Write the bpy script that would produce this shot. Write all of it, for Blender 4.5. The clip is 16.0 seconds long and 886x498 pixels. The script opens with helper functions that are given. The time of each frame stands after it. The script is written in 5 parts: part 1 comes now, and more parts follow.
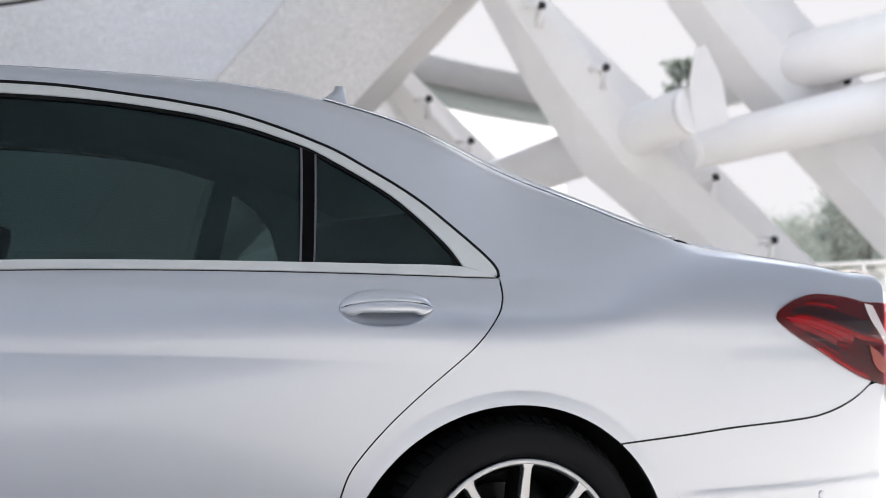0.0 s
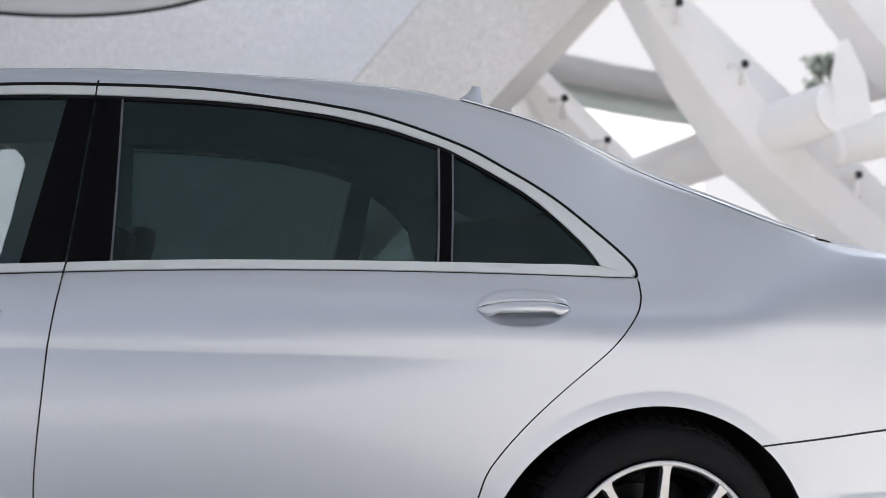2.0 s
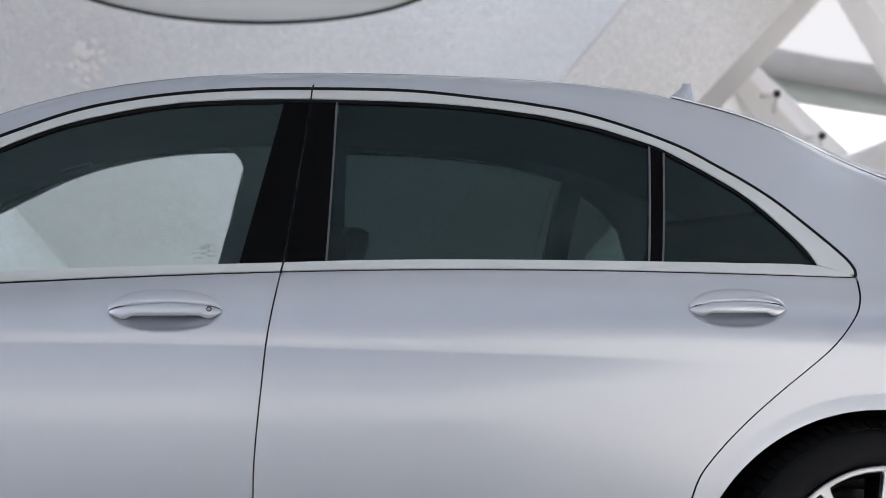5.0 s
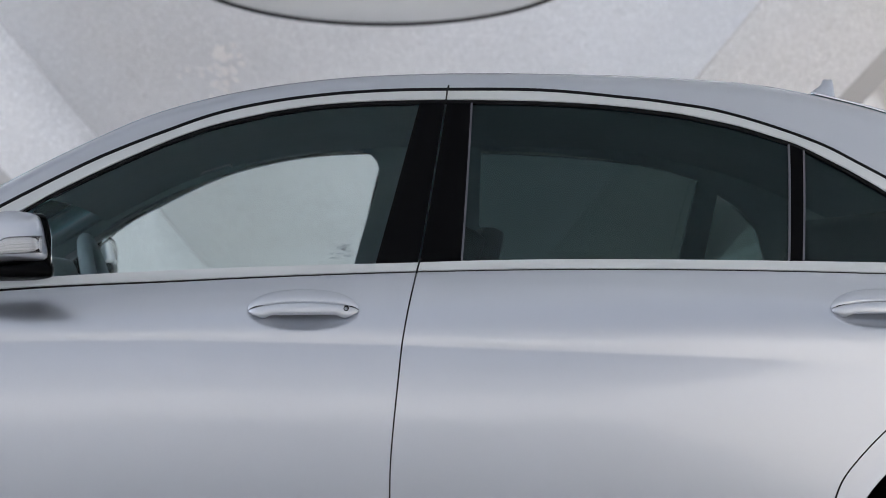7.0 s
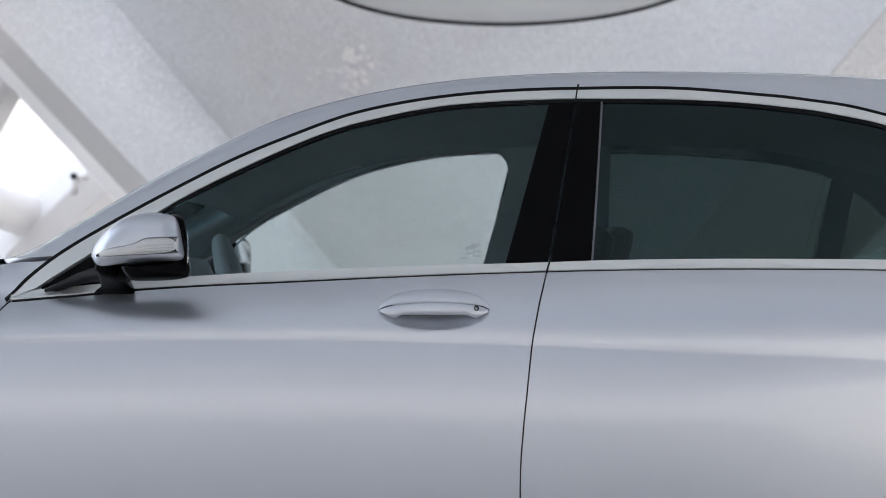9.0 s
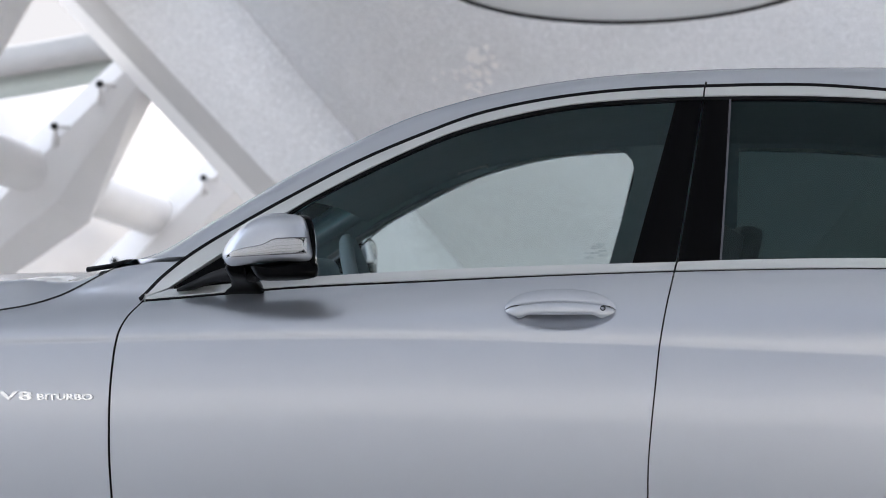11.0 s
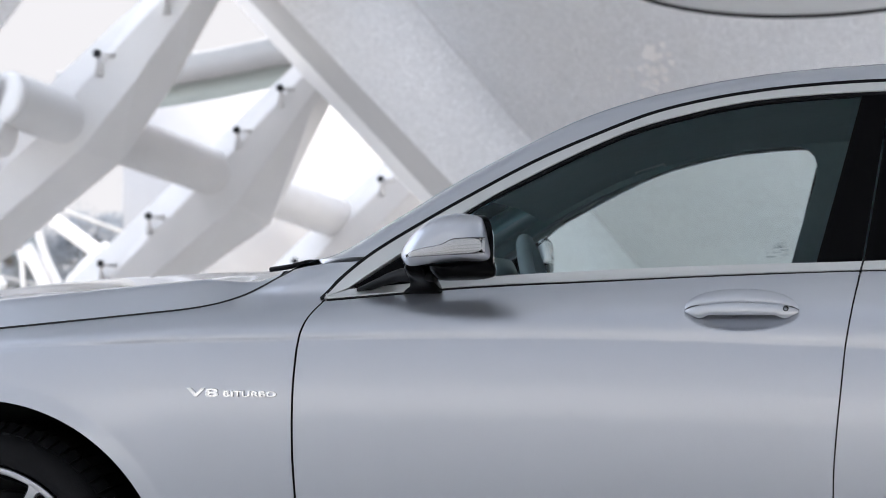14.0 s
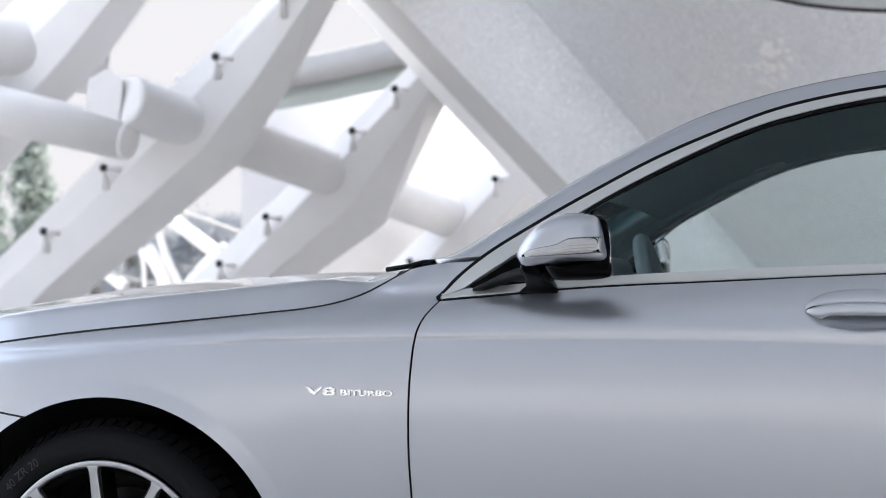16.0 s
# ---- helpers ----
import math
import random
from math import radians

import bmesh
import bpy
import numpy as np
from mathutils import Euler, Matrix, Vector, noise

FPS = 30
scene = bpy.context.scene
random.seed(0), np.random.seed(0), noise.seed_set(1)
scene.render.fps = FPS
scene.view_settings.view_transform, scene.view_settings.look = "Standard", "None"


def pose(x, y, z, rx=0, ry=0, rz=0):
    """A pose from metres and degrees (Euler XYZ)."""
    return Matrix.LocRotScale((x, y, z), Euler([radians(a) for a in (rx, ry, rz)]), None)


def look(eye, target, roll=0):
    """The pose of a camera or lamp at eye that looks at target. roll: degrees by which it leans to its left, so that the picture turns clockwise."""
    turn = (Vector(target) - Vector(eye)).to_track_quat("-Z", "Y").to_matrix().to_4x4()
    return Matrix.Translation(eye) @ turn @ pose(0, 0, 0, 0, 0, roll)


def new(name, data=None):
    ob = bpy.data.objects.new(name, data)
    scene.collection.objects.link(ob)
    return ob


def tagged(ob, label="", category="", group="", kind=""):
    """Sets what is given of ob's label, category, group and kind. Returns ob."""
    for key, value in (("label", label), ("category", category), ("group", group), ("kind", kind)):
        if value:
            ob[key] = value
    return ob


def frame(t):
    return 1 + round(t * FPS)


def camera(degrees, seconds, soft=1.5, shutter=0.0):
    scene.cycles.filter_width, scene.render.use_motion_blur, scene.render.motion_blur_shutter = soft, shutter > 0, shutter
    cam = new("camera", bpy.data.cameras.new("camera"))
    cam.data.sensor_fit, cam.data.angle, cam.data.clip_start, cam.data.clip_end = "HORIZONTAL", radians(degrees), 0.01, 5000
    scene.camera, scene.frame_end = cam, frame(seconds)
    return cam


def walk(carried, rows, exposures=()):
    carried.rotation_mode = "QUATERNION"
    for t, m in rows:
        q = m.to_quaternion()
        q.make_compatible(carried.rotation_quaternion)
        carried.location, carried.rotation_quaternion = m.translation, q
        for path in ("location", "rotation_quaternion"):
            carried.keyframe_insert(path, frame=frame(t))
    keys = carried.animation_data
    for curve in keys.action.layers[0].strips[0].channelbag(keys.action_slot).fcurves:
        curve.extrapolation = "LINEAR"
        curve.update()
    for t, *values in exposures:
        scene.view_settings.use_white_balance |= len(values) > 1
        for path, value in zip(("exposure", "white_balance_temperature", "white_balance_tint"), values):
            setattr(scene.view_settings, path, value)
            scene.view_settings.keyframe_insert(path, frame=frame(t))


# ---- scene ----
# The camera turns on a tripod opposite the middle of the car, tilted up a little; its lens sits ahead of the tripod's axis.
cam = camera(33.83, 16.0, soft=0.9)
cam.data.dof.use_dof, cam.data.dof.focus_distance, cam.data.dof.aperture_fstop = True, 3.1, 4.4
EYE, TILT, LEAN, FIRST, AHEAD = 1.02, 1.295, 0.067, 25.05, 0.0427
TURNS = [
    (0.0, 0.07), (0.5, 1.312), (1.0, 2.67), (1.5, 3.987), (2.0, 5.396), (2.5, 6.753), (3.0, 8.249), (3.5, 9.618),
    (4.0, 10.978), (4.2, 11.498), (6.3, 16.856), (6.5, 17.387), (7.0, 18.778), (7.5, 20.015), (8.0, 21.309),
    (8.5, 22.5), (9.0, 23.815), (9.2, 24.335), (11.3, 29.354), (11.5, 29.796), (12.0, 31.043), (12.5, 32.162),
    (13.0, 33.344), (13.5, 34.454), (14.0, 35.568), (14.5, 36.663), (15.0, 37.741), (15.5, 38.769), (16.0, 40.055),
]


def on_tripod(turn):
    a = radians(turn - FIRST)
    return pose(-AHEAD * math.sin(a), AHEAD * (math.cos(a) - 1), EYE, 90 + TILT, LEAN, turn - FIRST)


walk(cam, [(t, on_tripod(turn)) for t, turn in TURNS])
# ---- light ----
world = bpy.data.worlds.new("sky")
scene.world = world
world.use_nodes = True
wn = world.node_tree
sky = wn.nodes.new("ShaderNodeTexSky")
sky.sky_type, sky.sun_disc = "NISHITA", False
sky.sun_elevation, sky.sun_rotation = radians(51.5), radians(90)
sky.air_density, sky.dust_density, sky.ozone_density = 1.0, 3.0, 1.0
cloud = wn.nodes.new("ShaderNodeMix")          # thin bright cloud before the blue
cloud.data_type = "RGBA"
cloud.inputs[0].default_value = 0.85
wn.links.new(sky.outputs[0], cloud.inputs[6])
cloud.inputs[7].default_value = (7.9, 8.7, 10.2, 1)
wn.links.new(cloud.outputs[2], wn.nodes["Background"].inputs[0])
wn.nodes["Background"].inputs[1].default_value = 0.15
sun = new("sun", bpy.data.lights.new("sun", "SUN"))
sun.data.energy, sun.data.angle, sun.data.color = 4.8, radians(1.5), (1.0, 0.955, 0.90)
sun.matrix_world = look((0, 0, 0), (-0.62, 0.0, -0.78))
scene.view_settings.exposure = 0.88

# ---- materials ----


def material(name):
    m = bpy.data.materials.new(name)
    m.use_nodes = True
    return m, m.node_tree, m.node_tree.nodes["Principled BSDF"]


def plain(name, colour, rough=0.5, metal=0.0, coat=0.0, vary=0.08, scale=30.0, bump=0.0, bump_scale=200.0):
    """A surface with its colour varied at two scales and a little relief."""
    m, tree, b = material(name)
    co = tree.nodes.new("ShaderNodeTexCoord")
    n1, n2 = tree.nodes.new("ShaderNodeTexNoise"), tree.nodes.new("ShaderNodeTexNoise")
    n1.inputs["Scale"].default_value, n2.inputs["Scale"].default_value = scale, scale * 0.12
    n1.inputs["Detail"].default_value = 6
    for n in (n1, n2):
        tree.links.new(co.outputs["Object"], n.inputs["Vector"])
    add = tree.nodes.new("ShaderNodeMath")
    tree.links.new(n1.outputs[0], add.inputs[0]), tree.links.new(n2.outputs[0], add.inputs[1])
    ramp = tree.nodes.new("ShaderNodeMapRange")
    ramp.inputs[1].default_value, ramp.inputs[2].default_value = 0.6, 1.4
    ramp.inputs[3].default_value, ramp.inputs[4].default_value = 1 - vary, 1 + vary
    tree.links.new(add.outputs[0], ramp.inputs[0])
    mul = tree.nodes.new("ShaderNodeVectorMath")
    mul.operation = "SCALE"
    mul.inputs[0].default_value = colour
    tree.links.new(ramp.outputs[0], mul.inputs["Scale"])
    tree.links.new(mul.outputs[0], b.inputs["Base Color"])
    b.inputs["Roughness"].default_value, b.inputs["Metallic"].default_value = rough, metal
    b.inputs["Coat Weight"].default_value, b.inputs["Coat Roughness"].default_value = coat, 0.04
    if bump:
        n3, bm = tree.nodes.new("ShaderNodeTexNoise"), tree.nodes.new("ShaderNodeBump")
        n3.inputs["Scale"].default_value = bump_scale
        tree.links.new(co.outputs["Object"], n3.inputs["Vector"])
        bm.inputs["Strength"].default_value, bm.inputs["Distance"].default_value = bump, 0.01
        tree.links.new(n3.outputs[0], bm.inputs["Height"]), tree.links.new(bm.outputs[0], b.inputs["Normal"])
    return m


def tinted_glass(name, through_colour, gloss=0.02, ior=1.5, shine_colour=(0.72, 0.96, 1.0)):
    """A pane: clear light tinted on its way through, with a sharp reflection on its face."""
    m, tree, b = material(name)
    tree.nodes.remove(b)
    clear, shine, mix, fres = (tree.nodes.new("ShaderNode" + k) for k in ("BsdfTransparent", "BsdfGlossy", "MixShader", "Fresnel"))
    clear.inputs[0].default_value = (*through_colour, 1)
    shine.inputs["Roughness"].default_value = gloss
    shine.inputs[0].default_value = (*shine_colour, 1)
    fres.inputs[0].default_value = ior
    tree.links.new(fres.outputs[0], mix.inputs[0]), tree.links.new(clear.outputs[0], mix.inputs[1])
    tree.links.new(shine.outputs[0], mix.inputs[2])
    tree.links.new(mix.outputs[0], tree.nodes["Material Output"].inputs[0])
    return m


def car_paint():
    m, tree, b = material("silver_paint")
    co, n, ramp, mul = (tree.nodes.new("ShaderNode" + k) for k in ("TexCoord", "TexNoise", "MapRange", "VectorMath"))
    n.inputs["Scale"].default_value, n.inputs["Detail"].default_value = 900, 2
    tree.links.new(co.outputs["Object"], n.inputs["Vector"])
    ramp.inputs[1].default_value, ramp.inputs[2].default_value = 0.3, 0.7
    ramp.inputs[3].default_value, ramp.inputs[4].default_value = 0.96, 1.04
    tree.links.new(n.outputs[0], ramp.inputs[0])
    mul.operation = "SCALE"
    mul.inputs[0].default_value = PAINT
    tree.links.new(ramp.outputs[0], mul.inputs["Scale"]), tree.links.new(mul.outputs[0], b.inputs["Base Color"])
    b.inputs["Metallic"].default_value, b.inputs["Roughness"].default_value = 0.8, 0.33
    b.inputs["Coat Weight"].default_value, b.inputs["Coat Roughness"].default_value = 1.0, 0.06
    return m


PAINT = (0.552, 0.577, 0.632)
paint = car_paint()
trim_metal = plain("satin_aluminium", (0.66, 0.675, 0.675), 0.32, 0.6, vary=0.02)
chrome = plain("polished_chrome", (0.82, 0.83, 0.85), 0.07, 1.0, vary=0.01)
rim_metal = plain("bright_turned_alloy", (0.60, 0.60, 0.615), 0.36, 1.0, vary=0.03)
dark_alloy = plain("dark_grey_alloy", (0.009, 0.009, 0.010), 0.4, 0.6, vary=0.1)
rubber = plain("black_tyre_rubber", (0.007, 0.007, 0.008), 0.75, vary=0.25, scale=60, bump=0.15, bump_scale=400)
rubber.node_tree.nodes["Principled BSDF"].inputs["Specular IOR Level"].default_value = 0.2
seal = plain("black_rubber_seal", (0.006, 0.006, 0.007), 0.6)
seal.node_tree.nodes["Principled BSDF"].inputs["Specular IOR Level"].default_value = 0.12
gloss_black = plain("gloss_black_trim", (0.003, 0.003, 0.0035), 0.10)
gloss_black.node_tree.nodes["Principled BSDF"].inputs["Specular IOR Level"].default_value = 0.04
jamb = plain("dark_shut_gap", (0.004, 0.004, 0.005), 0.8)
liner = plain("black_wheel_liner", (0.006, 0.006, 0.006), 0.9, vary=0.2)
cabin = plain("dark_cabin_trim", (0.31, 0.39, 0.42), 0.7, vary=0.1, bump=0.1)
leather = plain("black_leather", (0.02, 0.021, 0.023), 0.45, vary=0.12, bump=0.2, bump_scale=300)
headlining = plain("grey_headlining", (0.37, 0.45, 0.48), 0.9, vary=0.06)
glass_front = tinted_glass("green_tinted_glass", (0.92, 0.975, 0.962), ior=1.5)
glass_rear = tinted_glass("dark_privacy_glass", (0.17, 0.225, 0.22), ior=1.42)
lamp_red = tinted_glass("red_lamp_glass", (0.95, 0.26, 0.31), ior=1.44, shine_colour=(1, 0.95, 0.95))
clear_lens = tinted_glass("clear_lens", (0.985, 0.985, 0.985), shine_colour=(1, 1, 1))
lamp_inside = plain("red_lamp_reflector", (0.14, 0.004, 0.011), 0.3, 0.2)
edge_grey = plain("dark_grey_edge_trim", (0.10, 0.10, 0.12), 0.3, vary=0.05)
badge_metal = plain("bright_badge_metal", (0.97, 0.97, 0.97), 0.16, 0.5, vary=0.02)
tyre_print = plain("raised_tyre_lettering", (0.03, 0.03, 0.032), 0.6)
# ---- the car's shape: x along it (front at minus), y across, z up ----
YC = 3.856           # the car's middle plane
AXLE = 1.5825       # half the wheelbase


def smooth(a, b, v):
    u = min(1.0, max(0.0, (v - a) / (b - a)))
    return u * u * (3 - 2 * u)


def curve_height(points, v):
    """A smooth curve z(x) through a few points, in order of x."""
    n = len(points)
    if v <= points[0][0]:
        (x0, z0), (x1, z1) = points[0], points[1]
        return z0 + (z1 - z0) * (v - x0) / (x1 - x0)
    if v >= points[-1][0]:
        (x0, z0), (x1, z1) = points[-2], points[-1]
        return z1 + (z1 - z0) * (v - x1) / (x1 - x0)
    i = max(k for k in range(n - 1) if points[k][0] <= v)
    (x0, z0), (x1, z1) = points[i], points[i + 1]
    h = x1 - x0

    def slope(k):
        if k == 0 or k == n - 1:
            a, b = (0, 1) if k == 0 else (n - 2, n - 1)
            return (points[b][1] - points[a][1]) / (points[b][0] - points[a][0])
        ha, hb = points[k][0] - points[k - 1][0], points[k + 1][0] - points[k][0]
        sa, sb = (points[k][1] - points[k - 1][1]) / ha, (points[k + 1][1] - points[k][1]) / hb
        return (sa * hb + sb * ha) / (ha + hb)

    u = (v - x0) / h
    m0, m1 = slope(i) * h, slope(i + 1) * h
    return (2 * u**3 - 3 * u**2 + 1) * z0 + (u**3 - 2 * u**2 + u) * m0 + (3 * u**2 - 2 * u**3) * z1 + (u**3 - u**2) * m1


TABLES = {}


def spline(points, v):
    """curve_height, looked up in a table with steps of 4 mm."""
    key = id(points)
    if key not in TABLES:
        TABLES[key] = (points, [curve_height(points, -2.6 + 0.004 * i) for i in range(1401)])
    f = (v + 2.6) / 0.004
    i = min(1399, max(0, int(f)))
    t = TABLES[key][1]
    return t[i] + (t[i + 1] - t[i]) * (f - i)


def plan(x):
    """Half the width of the body at its widest, along the car."""
    w = 0.948 - 0.010 * ((x - 0.1) / 1.6) ** 2
    d = max(0.0, x - 2.0)
    w -= 0.05 * (d / 0.5) ** 2 + 0.12 * (max(0.0, x - 2.72) / 0.1) ** 2.5
    d = max(0.0, -1.75 - x)
    return w - 0.11 * (d / 0.5) ** 2.2


def belt_w(x):
    return plan(x) - 0.055 - 0.035 * smooth(-0.3, -1.3, x) - 0.03 * smooth(0.9, 1.7, x) + 0.028 * smooth(1.35, 2.45, x)


ARCHES = ((-1.5625, 0.427, 0.413), (1.557, 0.421, 0.387))     # middle, half width and height of the wheel openings
BOWLS = [True]                                 # off while the flat jambs behind the doors are laid
HANDLES = ((0.046, 0.962), (1.2455, 0.9605))     # the middles of the grip bowls


def half(x, z):
    """Half the width of the body at x and height z: the side's whole surface."""
    zc, zb = spline(CREASE, x), spline(BELT, x)
    p, wb = plan(x), belt_w(x)
    fade = smooth(1.5, 0.35, x)                       # the crease runs out before the rear wheel
    low = max(0.0, zc - z)
    lin = (0.057 - 0.027 * smooth(1.7, 2.1, x)) * (1 - fade)
    w_low = p + 0.0095 * fade * (1 - math.exp(-low / 0.055)) - 0.12 * fade * max(0.0, low - 0.04) ** 2 - lin * low
    if z < zc - 0.0035:
        w = w_low
    else:
        u = (z - zc) / (zb - zc)
        uu = max(0.0, u)
        k = -0.22 * fade - lin * (zb - zc) / (p - wb)
        w_mid = p - (p - wb) * (k * uu + (1 - k) * uu ** (2.2 + 1.3 * (1 - fade)))
        d = max(0.0, z - zb)
        w_top = wb - (0.43 - 0.22 * smooth(1.7, 2.4, x)) * (z - zb) - 0.26 * d * d
        w = w_low + (w_mid - w_low) * smooth(zc - 0.0035, zc + 0.0035, z)
        soft = 0.03 + 0.055 * (1 - fade) + 0.03 * smooth(1.4, 2.4, x)
        w += (w_top - w) * smooth(zb - soft, zb + 0.03, z)
    rear = smooth(1.45, 1.95, x)                      # one full curve from the tail's flank to the boot lid
    if rear > 0 and z > 0.82:
        upright = smooth(1.6, 2.05, x)
        turn_in = (1 - upright) * 0.079 * (max(0.0, z - 0.92) / 0.16) ** 1.7 + upright * 0.024 * (max(0.0, z - 0.90) / 0.16) ** 2.2
        w += (p + 0.038 * (z - 0.83) - turn_in - w) * rear * smooth(0.82, 0.88, z)
    # flares round the wheels
    for mid, wide, tall in ARCHES:
        if abs(x - mid) < 0.75 and z < 1.0:
            r = math.hypot((x - mid) / wide, (z - 0.354) / tall)
            lip = (1.092 - r) / 0.092
            w += 0.0030 * (lip if lip > 0.08 else 0.08 * math.exp((lip - 0.08) / 0.08)) + 0.0016 * math.exp(-((r - 1.05) / 0.18) ** 2) * smooth(0.98, 0.80, z)
    if x > 1.95 and z < 0.6:                         # ledge low on the rear bumper
        line = 0.512 + -0.012 * (x - 2.050)
        w += 0.0022 * smooth(line + 0.012, line - 0.012, z) * smooth(1.97, 2.10, x)
    for hx, hz in HANDLES if BOWLS[0] else ():
        if abs(x - hx) < 0.13 and abs(z - hz) < 0.05:
            q = ((x - hx) / 0.111) ** 2 + ((z - hz) / 0.0385) ** 2
            if q < 1:
                line = hz + 0.0200 - 0.0085 * ((x - hx) / 0.111) ** 2
                w -= 0.017 * smooth(line + 0.004, line - 0.004, z) * (1 - q) ** 0.7
    # the rounding over to the roof, the boot lid and the bonnet
    d = spline(TOP, x) - z
    r = spline(TOP_R, x)
    if d < r:
        u = 1 - max(0.0, d) / r
        w -= spline(TOP_IN, x) * (1 - math.sqrt(max(0.0, 1 - u * u)))
    return w
# heights along the car
CREASE = [(-2.5, 0.84), (-1.83, 0.864), (-1.41, 0.883), (-0.9, 0.899), (-0.25, 0.906), (0.19, 0.895), (0.53, 0.881), (0.89, 0.866), (1.2, 0.849), (2.8, 0.80)]
BELT = [(-2.5, 0.93), (-1.9, 0.955), (-1.4, 0.975), (-0.82, 0.988), (-0.54, 1.010), (-0.26, 1.024), (0.26, 1.044), (0.66, 1.049), (1.03, 1.047), (1.29, 1.040), (1.55, 1.030), (2.1, 1.0), (2.8, 0.95)]
TOP = [(-2.5, 0.83), (-1.9, 0.897), (-1.47, 0.945), (-1.2, 0.973), (-1.0, 1.015), (-0.93, 1.043), (-0.882, 1.063), (-0.815, 1.082), (-0.696, 1.151), (-0.528, 1.253), (-0.408, 1.318), (-0.287, 1.377),
       (-0.165, 1.418), (-0.042, 1.447), (0.083, 1.467), (0.337, 1.4865), (0.596, 1.491), (0.86, 1.487), (1.13, 1.468), (1.278, 1.438), (1.39, 1.409), (1.532, 1.354), (1.80, 1.2305), (1.925, 1.165), (2.06, 1.117), (2.25, 1.090), (2.45, 1.067), (2.60, 1.0475), (2.741, 1.030), (2.80, 0.99)]
TOP_R = [(-2.5, 0.07), (-1.0, 0.06), (-0.8, 0.045), (1.1, 0.045), (1.6, 0.055), (2.1, 0.024), (2.8, 0.022)]
TOP_IN = [(-2.5, 0.09), (-1.0, 0.08), (-0.8, 0.06), (1.1, 0.05), (1.6, 0.05), (2.1, 0.032), (2.8, 0.028)]
GASKET = [(-0.823, 0.983), (-0.792, 1.019), (-0.727, 1.075), (-0.61, 1.149), (-0.493, 1.216), (-0.374, 1.28), (-0.255, 1.333), (-0.134, 1.38), (-0.013, 1.409), (0.108, 1.427), (0.229, 1.437), (0.364, 1.4415), (0.584, 1.442), (0.764, 1.427), (0.816, 1.422), (0.88, 1.413), (0.945, 1.403), (1.01, 1.387), (1.075, 1.367), (1.14, 1.344), (1.205, 1.317), (1.269, 1.281), (1.333, 1.244), (1.396, 1.201), (1.457, 1.149), (1.521, 1.09), (1.546, 1.062), (1.555, 1.046), (1.554, 1.031)]
GLASS_TOP = [(-0.68, 1.064), (-0.49, 1.188), (-0.396, 1.24), (-0.313, 1.282), (-0.254, 1.31), (-0.194, 1.336), (-0.134, 1.357), (-0.073, 1.373), (-0.013, 1.387), (0.048, 1.398), (0.081, 1.403), (0.204, 1.413), (0.36, 1.418), (0.581, 1.417), (0.705, 1.411), (0.761, 1.406), (0.812, 1.4), (0.876, 1.392), (0.941, 1.379), (1.005, 1.365), (1.07, 1.345), (1.135, 1.323), (1.199, 1.29), (1.262, 1.254), (1.325, 1.213), (1.385, 1.159), (1.421, 1.122), (1.447, 1.092), (1.469, 1.055)]
BELT_TOP = [(-0.76, 1.004), (-0.459, 1.03), (-0.261, 1.041), (-0.15, 1.046), (0.02, 1.052), (0.262, 1.058), (0.38, 1.062), (0.546, 1.065), (0.788, 1.065), (1.072, 1.062), (1.28, 1.059), (1.464, 1.054), (1.54, 1.045)]
BELT_LOW = [(-0.823, 0.983), (-0.665, 0.996), (-0.545, 1.007), (-0.428, 1.014), (-0.26, 1.021), (-0.037, 1.031), (0.261, 1.041), (0.543, 1.046), (0.783, 1.046), (1.028, 1.043), (1.286, 1.037), (1.555, 1.029)]
B_SHUT = [(0.364, 1.444), (0.345, 1.363), (0.318, 1.247), (0.281, 1.065), (0.276, 1.041), (0.257, 0.975), (0.243, 0.905), (0.231, 0.803), (0.223, 0.724), (0.218, 0.657), (0.217, 0.58), (0.222, 0.36)]
DOOR_REAR = [(1.555, 1.029), (1.554, 1.015), (1.546, 0.989), (1.534, 0.968), (1.52, 0.947), (1.502, 0.924), (1.478, 0.896), (1.448, 0.867), (1.389, 0.821), (1.34, 0.784), (1.26, 0.718), (1.195, 0.654), (1.158, 0.607), (1.1369, 0.5536), (1.101, 0.4495), (1.0859, 0.3594)]
DOOR_FRONT = [(-0.815, 0.980), (-0.838, 0.942), (-0.852, 0.901), (-0.858, 0.853), (-0.863, 0.783), (-0.864, 0.665), (-0.859, 0.568), (-0.85, 0.36)]
BONNET_EDGE = [(-2.2, 0.835), (-1.904, 0.876), (-1.756, 0.896), (-1.611, 0.913), (-1.47, 0.927), (-1.331, 0.941), (-1.195, 0.955), (-1.129, 0.962), (-1.063, 0.974), (-1.01, 0.991), (-0.971, 1.009), (-0.933, 1.032), (-0.907, 1.046)]
BUMPER_REAR = [(1.841, 0.6393), (1.999, 0.650), (2.17, 0.663), (2.37, 0.671), (2.47, 0.678), (2.56, 0.697), (2.63, 0.722), (2.68, 0.748)]


def arch(ax, a0, a1, n=9):
    """The edge of a wheel opening, from the angle a0 to a1 (degrees, 0 to the rear, 90 up)."""
    out = []
    for i in range(n):
        a = radians(a0 + (a1 - a0) * i / (n - 1))
        mid, wide, tall = ARCHES[0] if ax < 0 else ARCHES[1]
        out.append((mid + wide * math.cos(a), 0.354 + tall * math.sin(a)))
    return out


